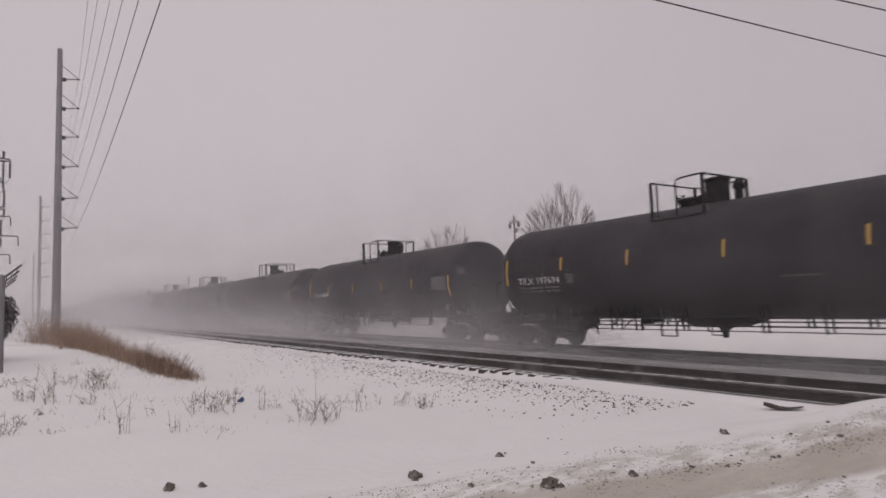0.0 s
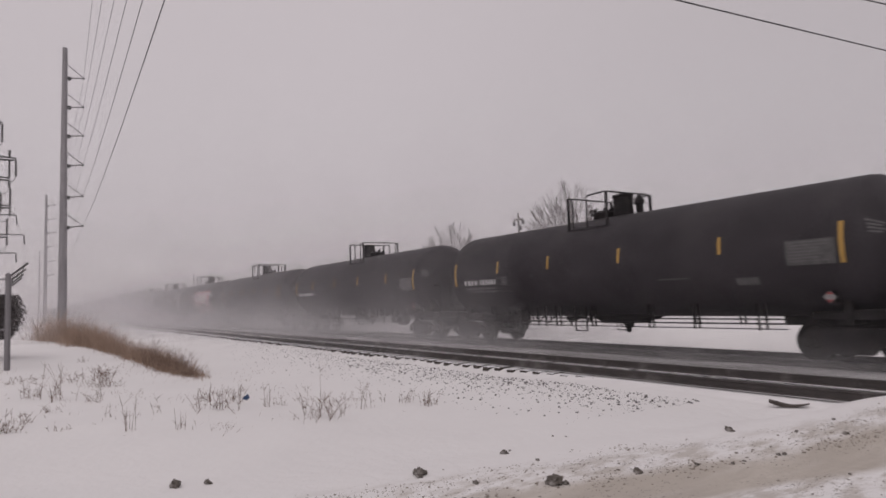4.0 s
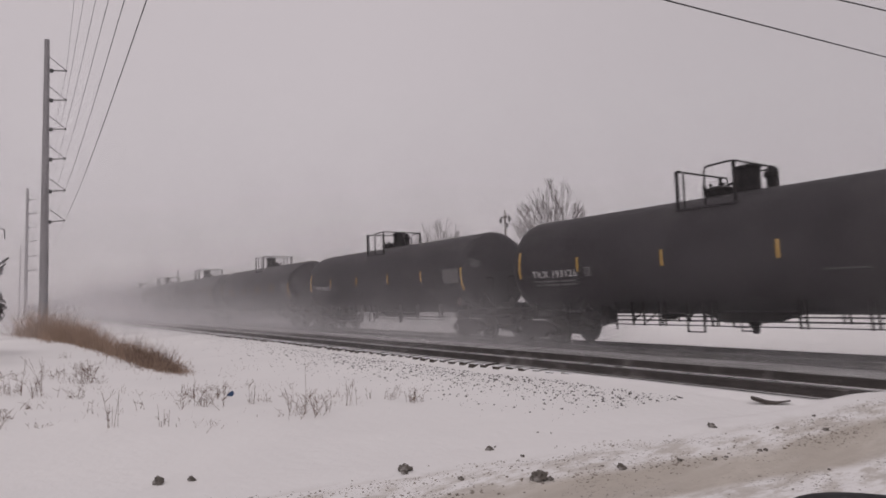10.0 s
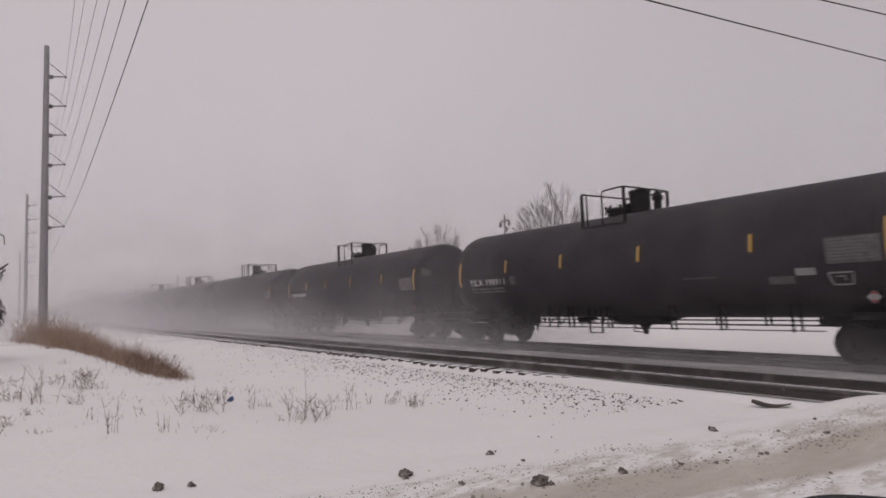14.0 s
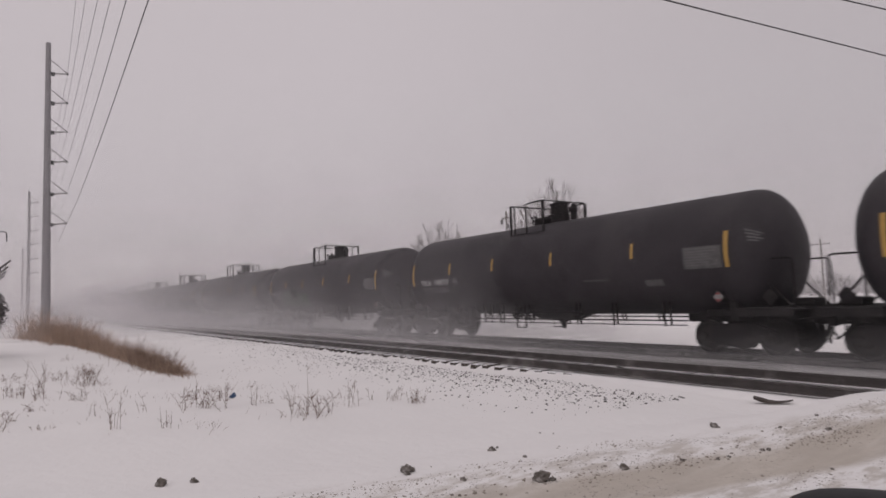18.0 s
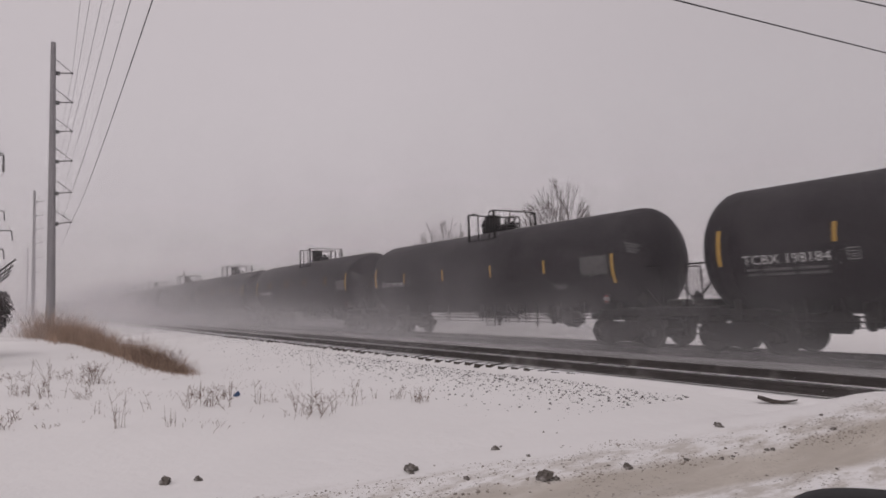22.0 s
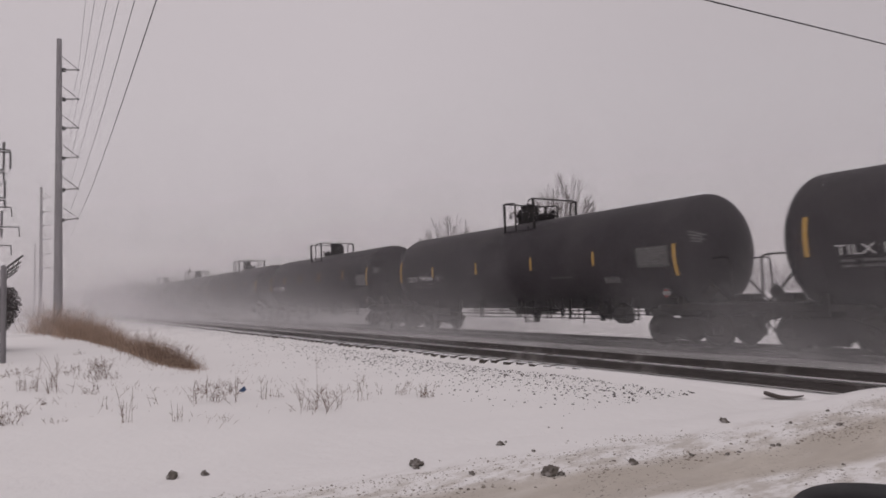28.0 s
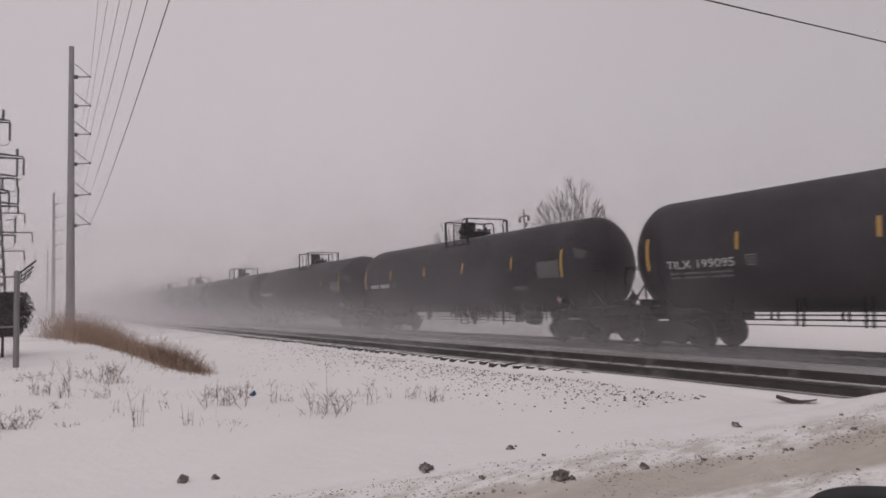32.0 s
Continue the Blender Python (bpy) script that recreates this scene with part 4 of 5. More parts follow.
def build_haze():
    air = thing("drifting_snow_haze", pose(0, 0, 0), "pale haze of drifting snow hanging over the field", "snow haze", kind="stuff")
    for i, x in enumerate((-52, -88, -108, -128, -150, -180, -215, -250)):
        o = sheet("haze_layer", [(0, -180, -0.6), (0, 260, -0.6), (0, 260, 40), (0, -180, 40)], HAZE_FAR, air)
        o.matrix_basis = pose(x, 13.7 * i, 0)
    for i, x in enumerate((-44, -52, -61, -70, -80, -92, -106, -122, -140)):
        o = sheet("ground_drift", [(0, -90, -0.6), (0, 140, -0.6), (0, 140, 5.5), (0, -90, 5.5)], HAZE_LOW, air)
        o.matrix_basis = pose(x, 9.1 * i - 20, 0)
    for i, y in enumerate((44, 74, 82, 90, 110)):
        o = sheet("field_haze", [(-330, 0, -0.8), (120, 0, -0.8), (120, 0, 34), (-330, 0, 34)], HAZE_FIELD, air)
        o.matrix_basis = pose(7.3 * i, y, 0)
    for i, x in enumerate((-33, -36, -40, -44, -48, -52, -55, -59, -63)):
        o = sheet("ground_blow", [(0, 9 - 0.4 * i, -0.35), (0, 24 + 0.4 * i, -0.35), (0, 24 + 0.4 * i, 2.9), (0, 9 - 0.4 * i, 2.9)], HAZE_BLOW, air)
        o.matrix_basis = pose(x, 0.8 * (i % 3), 0)
    for i, x in enumerate((-15, -17.5, -20, -22.5, -25, -27.5, -30)):
        o = sheet("ground_blow", [(0, 10.5, -0.35), (0, 22, -0.35), (0, 22, 2.1), (0, 10.5, 2.1)], HAZE_NEAR, air)
        o.matrix_basis = pose(x, 0.6 * (i % 3), 0)
    for i, y in enumerate((14.0, 14.2, 14.4)):
        o = sheet("ground_blow", [(-48, 0, -0.3), (9, 0, -0.3), (9, 0, 0.95), (-48, 0, 0.95)], HAZE_TRACK, air)
        o.matrix_basis = pose(3.1 * i, y, 0)
    o = sheet("air_layer", [(-90, 0, -0.3), (30, 0, -0.3), (30, 0, 16), (-90, 0, 16)], HAZE_AIR, air)
    o.matrix_basis = pose(0, 13.55, 0)
    wake = thing("train_snow_wake", pose(0, 0, 0), "cloud of powder snow raised by the passing train", "snow cloud", kind="stuff")
    spots = [-18.0 * 1.10 ** i for i in range(7)] + [-33.5 * 1.045 ** i for i in range(11)] + [-54.5 * 1.029 ** i for i in range(18)] + [-92.0 - 2.0 * i for i in range(22)]
    for i, x in enumerate(spots):
        kind = 0 if i < 7 else 1 if i < 18 else 2 if i < 36 else 3
        far = min(-x / 18.0 - 1.0, 5.0)
        h, edge = 7.0 + 0.5 * far + (2.0 if kind == 3 else 0.0), 8.8 - 0.9 * far
        o = sheet("wake_layer", [(0, edge, -0.3), (0, 27 + 2 * far, -0.3), (0, 27 + 2 * far, h), (0, edge, h)], WAKES[kind], wake)
        o.matrix_basis = pose(x, 0.7 * (i % 3 - 1), 0)


build_haze()


def build_spray():
    """Powder snow torn along by the wheels, one piece to a car end."""
    out = {}
    for k in range(FIRST, LAST + 1):
        puff = thing("wheel_spray", pose(car_x(k, 0), Y2, 0), "powder snow whirled up along the wheels of the train", "snow cloud", "snow spray along the train", kind="stuff")
        rnd = random.Random(k)
        for x0, x1, y, h in ((-15.0, -2.0, -1.75, 2.2), (-2.0, 8.0, -1.95, 2.2)):
            gust = k in (GUSTY if x0 < -5 else (26, 27, 35))
            h += 1.0 if gust else 0.0
            o = sheet("spray_layer", [(x0, 0, -0.3), (x1, 0, -0.3), (x1, 0, h), (x0, 0, h)], HAZE_GUST if gust else HAZE_SPRAY, puff)
            o.matrix_basis = pose(rnd.uniform(-1, 1), y, 0)
            if gust:
                share("spray_layer", o.data, pose(rnd.uniform(-1, 1), y - 0.12, 0), puff)
        if k in GUSTY:
            o = sheet("spray_layer", [(-14, 0, -0.3), (12, 0, -0.3), (12, 0, 6.0), (-14, 0, 6.0)], HAZE_VEIL, puff)
            o.matrix_basis = pose(0, -2.15, 0)
        out[k] = puff
    return out


SPRAY = build_spray()


# ---- power line ----
POLES = [(-60.0, 2.67, 23.65, 0.345, 0.19), (-133.0, 3.28, 23.1, 0.34, 0.19), (-250.0, 4.5, 22.9, 0.33, 0.18)]
ARM_Z = (21.08, 18.58, 16.13, 13.63, 10.98, 8.48)


def build_pole(x, y, h, r0, r1):
    pole = thing("power_pole", pose(x, y, ground_z(x, y)), "tall grey tapered steel power pole with six side arms", "power pole", "poles of the power line")
    part("shaft", spin(bmesh.new(), [(-0.3, r0), (h + 0.3, r1)], "Z", 12), GALV, pole)
    for z in ARM_Z:
        bm = tube(bmesh.new(), [(0, 0.15, z + 0.3), (0, 1.38, z + 0.48)], 0.06, 6)
        arm = part("arm", bm, GALV, pole)
        part("arm_clamp", box(bmesh.new(), (-0.12, 0.2, z + 0.15), (0.12, 0.48, z + 0.45), 0.03), LATTICE, arm)
        part("arm_strut", tube(bmesh.new(), [(0, 0.2, z + 1.45), (0, 1.38, z + 0.5)], 0.03, 5), INSUL, arm)
        bm = spin(bmesh.new(), [(z + 0.40, 0.05), (z + 0.42, 0.09), (z + 0.5, 0.09), (z + 0.56, 0.05)], "Z", 8, (0, 1.38, 0))
        part("conductor_clamp", bm, INSUL, arm)
    return pole


for p in POLES:
    build_pole(*p)


def cable(name, pts, r, label, group):
    return tagged(part(name, tube(bmesh.new(), pts, r, 5), WIRE), label, "cable", group)


def sagging(a, b, sag, n=24):
    a, b = Vector(a), Vector(b)
    return [a.lerp(b, i / n) - Vector((0, 0, 4 * sag * (i / n) * (1 - i / n))) for i in range(n + 1)]


for i, z in enumerate(ARM_Z):
    zz = z + 0.2
    ends = [(x, y + 1.38, zz + ground_z(x, y) + 0.3) for x, y, *_ in POLES]
    near_end = (20.0, (0.6, 1.35, 1.75, 1.65, 1.35, 1.0)[i], zz + 0.5)
    path = sagging(ends[2], ends[1], 1.6, 12) + sagging(ends[1], ends[0], 1.2, 12)[1:] + sagging(ends[0], near_end, 1.25)[1:]
    cable("power_cable", path, 0.0115, "thin dark power cable strung between poles", "cables of the power line")


def wire_at(px, py, height):
    return Vector((px * (height - EYE.z), py * (height - EYE.z), height))


for px0, py0, px1, py1, h in ((-1.281, 1.824, -1.114, 3.117, 9.0), (-0.954, 2.392, -0.913, 2.593, 9.6)):
    a, b = wire_at(px0, py0, h), wire_at(px1, py1, h)
    d = (b - a).normalized()
    cable("overhead_cable", sagging(a - d * 22, b + d * 30, 0.05), 0.02, "dark overhead cable crossing the road", "cables over the road")


# ---- trees, far poles, treeline ----
def build_tree(x, y, h, wide, seed, label):
    """Several stems fan out from the foot and fork again and again into a rounded dome."""
    rnd = random.Random(seed)
    tree = thing("bare_tree", pose(x, y, ground_z(x, y)), label, "tree", "bare trees beyond the track")
    bm = bmesh.new()
    tube(bm, [(0, 0, -0.3), (0.05, 0, h * 0.2), (0.0, 0.05, h * 0.42)], h * 0.022, 8, h * 0.014)
    part("trunk", bm, BARK, tree)
    crown = bmesh.new()

    def dome(p):
        return math.hypot(p.x, p.y) / wide, p.z / h

    def grow(p, d, ln, r, depth):
        pts = [p]
        for i in range(3):
            d = (d + Vector((rnd.gauss(0, 0.07), rnd.gauss(0, 0.07), rnd.uniform(-0.02, 0.06)))).normalized()
            q = pts[-1] + d * ln / 3
            u, v = dome(q)
            if u * u + max(0.0, (v - 0.40) / 0.60) ** 2 > 1.0 + rnd.uniform(-0.1, 0.1):
                break
            pts.append(q)
        if len(pts) < 2:
            return
        tube(crown, pts, r, 4 if depth > 2 else 3, max(r * 0.8, 0.024))
        if depth == 0 or len(pts) < 4:
            return
        for i in range(3 if depth > 1 else 4):
            f = (1.0, rnd.uniform(0.7, 1.0), rnd.uniform(0.35, 0.75), rnd.uniform(0.3, 0.9))[i] * 2.999
            q = pts[int(f)].lerp(pts[int(f) + 1], f - int(f))
            spread = (0.10, 0.26, 0.34, 0.36)[i]
            t = (d + Vector((rnd.gauss(0, spread), rnd.gauss(0, spread), rnd.uniform(-0.02, 0.14)))).normalized()
            grow(q, t, ln * rnd.uniform(0.5, 0.72), max(r * (0.72, 0.6, 0.55, 0.5)[i], 0.027), depth - 1)

    stems = 46
    for i in range(stems):
        tilt = radians(82) * math.sqrt((i + 0.3) / stems)
        q = i * 2.39996 + rnd.uniform(-0.3, 0.3)
        d = Vector((math.cos(q) * math.sin(tilt), math.sin(q) * math.sin(tilt), math.cos(tilt)))
        reach = 1 / math.sqrt((math.sin(tilt) / wide) ** 2 + (math.cos(tilt) / (0.6 * h)) ** 2)
        grow(Vector((0, 0.05, h * rnd.uniform(0.34, 0.42))), d, reach * rnd.uniform(0.48, 0.62), 0.062, 3)
    part("crown", crown, BARK, tree)
    return tree


build_tree(-57.2, 57.0, 17.2, 6.0, 4, "bare winter tree with a rounded fan of fine upright branches")
build_tree(-88.2, 60.5, 16.0, 6.0, 9, "bare winter tree pale in the haze")


def build_far_pole(x, y, h, arms, label):
    pole = thing("utility_pole", pose(x, y, ground_z(x, y)), label, "utility pole", "wooden poles beyond the track")
    part("shaft", spin(bmesh.new(), [(-0.3, 0.17), (h, 0.11)], "Z", 8), WOODPOLE, pole)
    for z, w in arms:
        bm = box(bmesh.new(), (-w / 2, -0.06, z - 0.07), (w / 2, 0.06, z + 0.07))
        arm = part("crossarm", bm, WOODPOLE, pole)
        for u in (-0.46, -0.2, 0.2, 0.46):
            part("insulator", spin(bmesh.new(), [(z + 0.07, 0.05), (z + 0.22, 0.07), (z + 0.28, 0.03)], "Z", 6, (u * w, 0, 0)), INSUL, arm)
    return pole


p = build_far_pole(-60.5, 52.0, 12.9, ((12.0, 1.7),), "wooden utility pole with a crossarm and transformers")
for u, z0 in ((-0.85, 11.95), (0.32, 11.3), (0.85, 12.0)):
    part("transformer", spin(bmesh.new(), [(z0 - 0.65, 0.05), (z0 - 0.6, 0.2), (z0 - 0.1, 0.2), (z0, 0.06)], "Z", 10, (u, 0, 0)), LATTICE, p)
build_far_pole(-140.0, 30.0, 9.6, (), "bare wooden pole faint in the blowing snow")
build_far_pole(-41.0, 91.0, 8.4, ((7.6, 2.4),), "wooden utility pole with a crossarm, pale in the haze")
build_far_pole(-150.0, 85.0, 11.0, ((10.2, 2.2),), "wooden utility pole faint in the haze")


def build_treeline():
    rnd = random.Random(11)
    bm = bmesh.new()
    for i in range(1500):
        x = rnd.uniform(-330, 60)
        y = 135 + rnd.gauss(0, 5) + 0.12 * max(0, -x - 60)
        z = -0.5
        h = rnd.uniform(2.0, 6.5) * (0.75 + 0.4 * math.sin(x * 0.05))
        for j in range(3):
            tube(bm, [(x, y, z), (x + rnd.uniform(-1, 1), y + rnd.uniform(-1, 1), z + h * 0.55), (x + rnd.uniform(-2.2, 2.2), y + rnd.uniform(-1, 1), z + h)], 0.28, 3, 0.1)
    tagged(part("far_treeline", bm, HEDGE), "hazy line of bare bushes along the far field", "treeline", kind="stuff")


build_treeline()


# ---- fence corner, bushes, lattice tower ----
def build_fence():
    gx, gy = -23.7, -0.38
    gz = ground_z(gx, gy)
    fence = thing("chain_link_fence", pose(gx, gy, gz), "chain-link fence corner with barbed wire on angled arms", "fence")
    for dx, dy in ((0, 0), (0, -3.0), (0, -6.0), (-3.2, -0.05), (-6.4, -0.1), (-9.6, -0.15)):
        part("post", spin(bmesh.new(), [(-0.3, 0.085 if dx == dy == 0 else 0.045), (2.95, 0.085 if dx == dy == 0 else 0.045), (3.0, 0.03)], "Z", 10, (dx, dy, 0)), GALV, fence)
        if dx or dy == 0:
            part("barb_arm", tube(bmesh.new(), [(dx, dy, 2.85), (dx, dy + 0.5, 3.3)], 0.03, 5), LATTICE, fence)
    for z in (2.8, 1.25):
        part("top_rail" if z > 2 else "mid_rail", tube(bmesh.new(), [(0, 0, z), (0, -6, z)], 0.03, 6), GALV, fence)
    part("top_rail", tube(bmesh.new(), [(0, 0, 2.8), (-9.6, -0.15, 2.8)], 0.03, 6), GALV, fence)
    for i in range(3):
        u = 0.12 + 0.14 * i
        part("barbed_wire", tube(bmesh.new(), [(0, u, 2.95 + 0.14 * i), (-3.2, u - 0.05, 2.91 + 0.14 * i), (-9.6, u - 0.15, 2.95 + 0.14 * i)], 0.012, 4), LATTICE, fence)
    bm = bmesh.new()
    k = 0.14
    for ax, span in (("y", 6.0), ("x", 9.6)):
        i = -2.75
        while i < span:
            for sgn in (1, -1):
                u0, z0 = i, (0.05 if sgn > 0 else 2.75)
                u1, z1 = i + 2.7, (2.75 if sgn > 0 else 0.05)
                if u0 < 0:
                    z0 += sgn * -u0
                    u0 = 0
                if u1 > span:
                    z1 -= sgn * (u1 - span)
                    u1 = span
                a, b = ((0, -u0, z0), (0, -u1, z1)) if ax == "y" else ((-u0, -0.016 * u0, z0), (-u1, -0.016 * u1, z1))
                tube(bm, [a, b], 0.0022, 3)
            i += k
    part("wire_mesh", bm, GALV, fence)


build_fence()


def build_bush(x, y, h, w, seed, label):
    rnd = random.Random(seed)
    bush = thing("evergreen_bush", pose(x, y, ground_z(x, y)), label, "bush", "dark bushes at the fence")
    part("stem", tube(bmesh.new(), [(0, 0, -0.2), (0.03, 0.02, h * 0.6)], 0.06, 6, 0.03), BARK, bush)
    bm = bmesh.new()
    for i in range(9000):
        q, u = rnd.uniform(0, 2 * math.pi), rnd.random()
        z = 0.8 + (h - 0.8) * u
        rr = w * 0.5 * (0.35 + 0.65 * math.sin(math.pi * (0.10 + 0.68 * u))) * rnd.uniform(0.3, 1.06)
        c = Vector((rr * math.cos(q), rr * math.sin(q), z))
        d = Vector((rnd.gauss(0, 1), rnd.gauss(0, 1), rnd.gauss(0.4, 0.8))).normalized() * rnd.uniform(0.04, 0.10)
        o = d.orthogonal().normalized() * 0.024
        bm.faces.new([bm.verts.new(v) for v in (c - d * 0.5 - o, c + d, c - d * 0.5 + o)])
    part("foliage", bm, NEEDLE, bush)


build_bush(-30.0, -0.93, 2.5, 1.95, 1, "dark evergreen bush behind the fence post")
build_bush(-29.6, -2.2, 3.0, 2.3, 2, "dark evergreen bush behind the fence")
build_bush(-30.2, -4.0, 2.8, 2.4, 3, "dark evergreen bush behind the fence")


def build_tower():
    x, y = -70.0, -3.9
    tower = thing("lattice_tower", pose(x, y, ground_z(x, y)), "steel lattice transmission tower with insulator strings", "pylon")
    h, b0, b1 = 22.5, 2.1, 1.25
    half = lambda z: b0 + (b1 - b0) * min(z / 15.0, 1) if z < 15.0 else b1 + (0.3 - b1) * (z - 15.0) / 7.5
    for sx in (-1, 1):
        for sy in (-1, 1):
            part("leg", tube(bmesh.new(), [(sx * half(z), sy * half(z), z) for z in (-0.3, 15.0, h)], 0.085, 4), LATTICE, tower)
    levels = [0, 1.5, 2.9, 4.3, 5.6, 6.9, 8.1, 9.3, 10.5, 11.6, 12.7, 13.8, 14.9, 16.2, 17.5, 18.8, 20.2, 21.5]
    for face in range(4):
        bm = bmesh.new()
        for z0, z1 in zip(levels, levels[1:]):
            a, b = half(z0), half(z1)
            for sg in (-1, 1):
                tube(bm, [(sg * a, -a, z0), (-sg * b, -b, z1)], 0.04, 3)
            tube(bm, [(-b, -b, z1), (b, -b, z1)], 0.04, 3)
        o = part("bracing", bm, LATTICE, tower)
        o.rotation_euler.z = face * math.pi / 2

    def string(z, y, x, down, arm):
        prof = [(0.0, 0.04)]
        for i in range(9):
            prof += [(-0.04 - 0.15 * i, 0.06), (-0.09 - 0.15 * i, 0.16), (-0.14 - 0.15 * i, 0.06)]
        prof = [(q * down, r) for q, r in prof]
        part("insulator_string", spin(bmesh.new(), prof[::-1] if down > 0 else prof, "Z", 8, (x, y, z)), INSUL, arm)

    for z, w, hung, stood in ((19.4, 2.1, 1.3, 0.7), (16.1, 3.2, 1.2, 0.5), (14.2, 2.7, 0.6, 1.2), (12.8, 2.1, 1.2, 0.8), (11.6, 2.8, 0.6, 1.2), (8.9, 2.6, 0.6, 1.1)):
        for sg in (-1, 1):
            bm = bmesh.new()
            b = half(z) * 0.9
            for u in (-0.35, 0.35):
                tube(bm, [(u, sg * b, z + 0.25), (0, sg * w, z + 0.12)], 0.06, 4)
                tube(bm, [(u, sg * b, z - 0.12), (0, sg * w, z - 0.06)], 0.06, 4)
            arm = part("crossarm", bm, LATTICE, tower)
            string(z, sg * w, 0.0, hung, arm)
            string(z + 0.1, sg * (w - (0.5 if hung > 1 else 0.0)), 0.3, -stood, arm)
            pts = [(-0.8, sg * w, z - 1.3 * hung), (-0.2, sg * (w - 0.25), z - 1.3 * hung - 0.5), (0.6, sg * (w - 0.9), z - 1.3 * hung - 0.7)]
            part("jumper", tube(bmesh.new(), bend(pts), 0.03, 4), WIRE, arm)
    for z, w in ((10.8, 3.3), (9.0, 3.9), (7.3, 3.3)):
        pts = [(0.4, half(z) * 0.9, z), (0.4, w, z + 0.05), (0.4, w + 0.05, z - 0.85)]
        part("bracket_arm", tube(bmesh.new(), bend(pts), 0.055, 5), LATTICE, tower)


build_tower()


# ---- grass, weeds, rocks, litter ----
def blade(bm, p, d, ln, w, rnd):
    d = Vector(d).normalized()
    side = Vector((rnd.uniform(-1, 1), rnd.uniform(-1, 1), 0)).normalized() * w
    mid = p + d * ln * 0.55
    tip = p + d * ln + Vector((d.x, d.y, -0.15)) * ln * 0.25
    v = [bm.verts.new(q) for q in (p - side, p + side, mid + side * 0.7, mid - side * 0.7, tip)]
    bm.faces.new((v[0], v[1], v[2], v[3]))
    bm.faces.new((v[3], v[2], v[4]))


def build_grass_band():
    """Tall dry grass along the low bank."""
    rnd = random.Random(21)
    bm = bmesh.new()
    line = [(-52.0, 0.95, 2.55), (-45.0, 2.45, 2.05), (-38.0, 3.05, 1.4), (-31.0, 3.45, 0.95), (-25.0, 3.75, 0.75), (-21.8, 3.95, 0.5), (-20.2, 4.25, 0.15)]
    for i in range(9000):
        u = rnd.random() ** 0.8 * (len(line) - 1)
        j = min(int(u), len(line) - 2)
        f = u - j
        a, b = line[j], line[j + 1]
        x = a[0] + (b[0] - a[0]) * f + rnd.gauss(0, 0.5)
        y = a[1] + (b[1] - a[1]) * f + rnd.gauss(0, 0.22 + 0.25 * (j < 2))
        h = (a[2] + (b[2] - a[2]) * f) * rnd.uniform(0.45, 1.0)
        blade(bm, Vector((x, y, ground_z(x, y) - 0.03)), (rnd.gauss(0.15, 0.4), rnd.gauss(0.2, 0.4), 1), h * rnd.choice((0.55, 0.8, 1, 1.3)), 0.006 + 0.004 * (j < 3), rnd)
    for i in range(900):
        f = rnd.random()
        x, y = -25.5 + 5.4 * f + rnd.gauss(0, 0.5), 3.65 + 0.6 * f + rnd.gauss(0, 0.22)
        blade(bm, Vector((x, y, ground_z(x, y) - 0.03)), (rnd.gauss(0.1, 0.6), rnd.gauss(0.1, 0.6), 1), (1.15 - 0.55 * f) * rnd.uniform(0.4, 1.0), 0.006, rnd)
    tagged(part("tall_dry_grass", bm, GRASS), "band of tall dry brown grass on the snowy bank", "grass", kind="stuff")


build_grass_band()


def build_weed(x, y, h, n, spread, seed):
    rnd = random.Random(seed)
    weed = thing("weed_tuft", pose(x, y, ground_z(x, y)), "dry brown weed stalks sticking out of the snow", "weeds", "weed tufts in the snow")
    for i in range(max(n, int(n * 1.9) - 2)):
        q = rnd.uniform(0, 2 * math.pi)
        p = Vector((rnd.gauss(0, spread * 0.28), rnd.gauss(0, spread * 0.28), -0.05))
        ln = h * rnd.uniform(0.35, 1.05)
        lean = rnd.uniform(0.05, 0.75) * spread / max(h, 0.1)
        d = Vector((math.cos(q) * lean, math.sin(q) * lean, 1)).normalized()
        out = Vector((d.x, d.y, -0.1))
        pts = [p, p + d * ln * 0.35, p + d * ln * 0.7 + out * ln * 0.08, p + d * ln + out * ln * 0.3]
        bm = tube(bmesh.new(), pts, 0.0042, 3, 0.002)
        for _ in range(rnd.randint(1, 5)):
            s = pts[rnd.choice((1, 2))]
            e = s + Vector((rnd.uniform(-1, 1), rnd.uniform(-1, 1), rnd.uniform(0.2, 1.2))).normalized() * ln * rnd.uniform(0.15, 0.35)
            tube(bm, [s, e], 0.004, 3, 0.0015)
        part("stalk", bm, STALK, weed)
    return weed


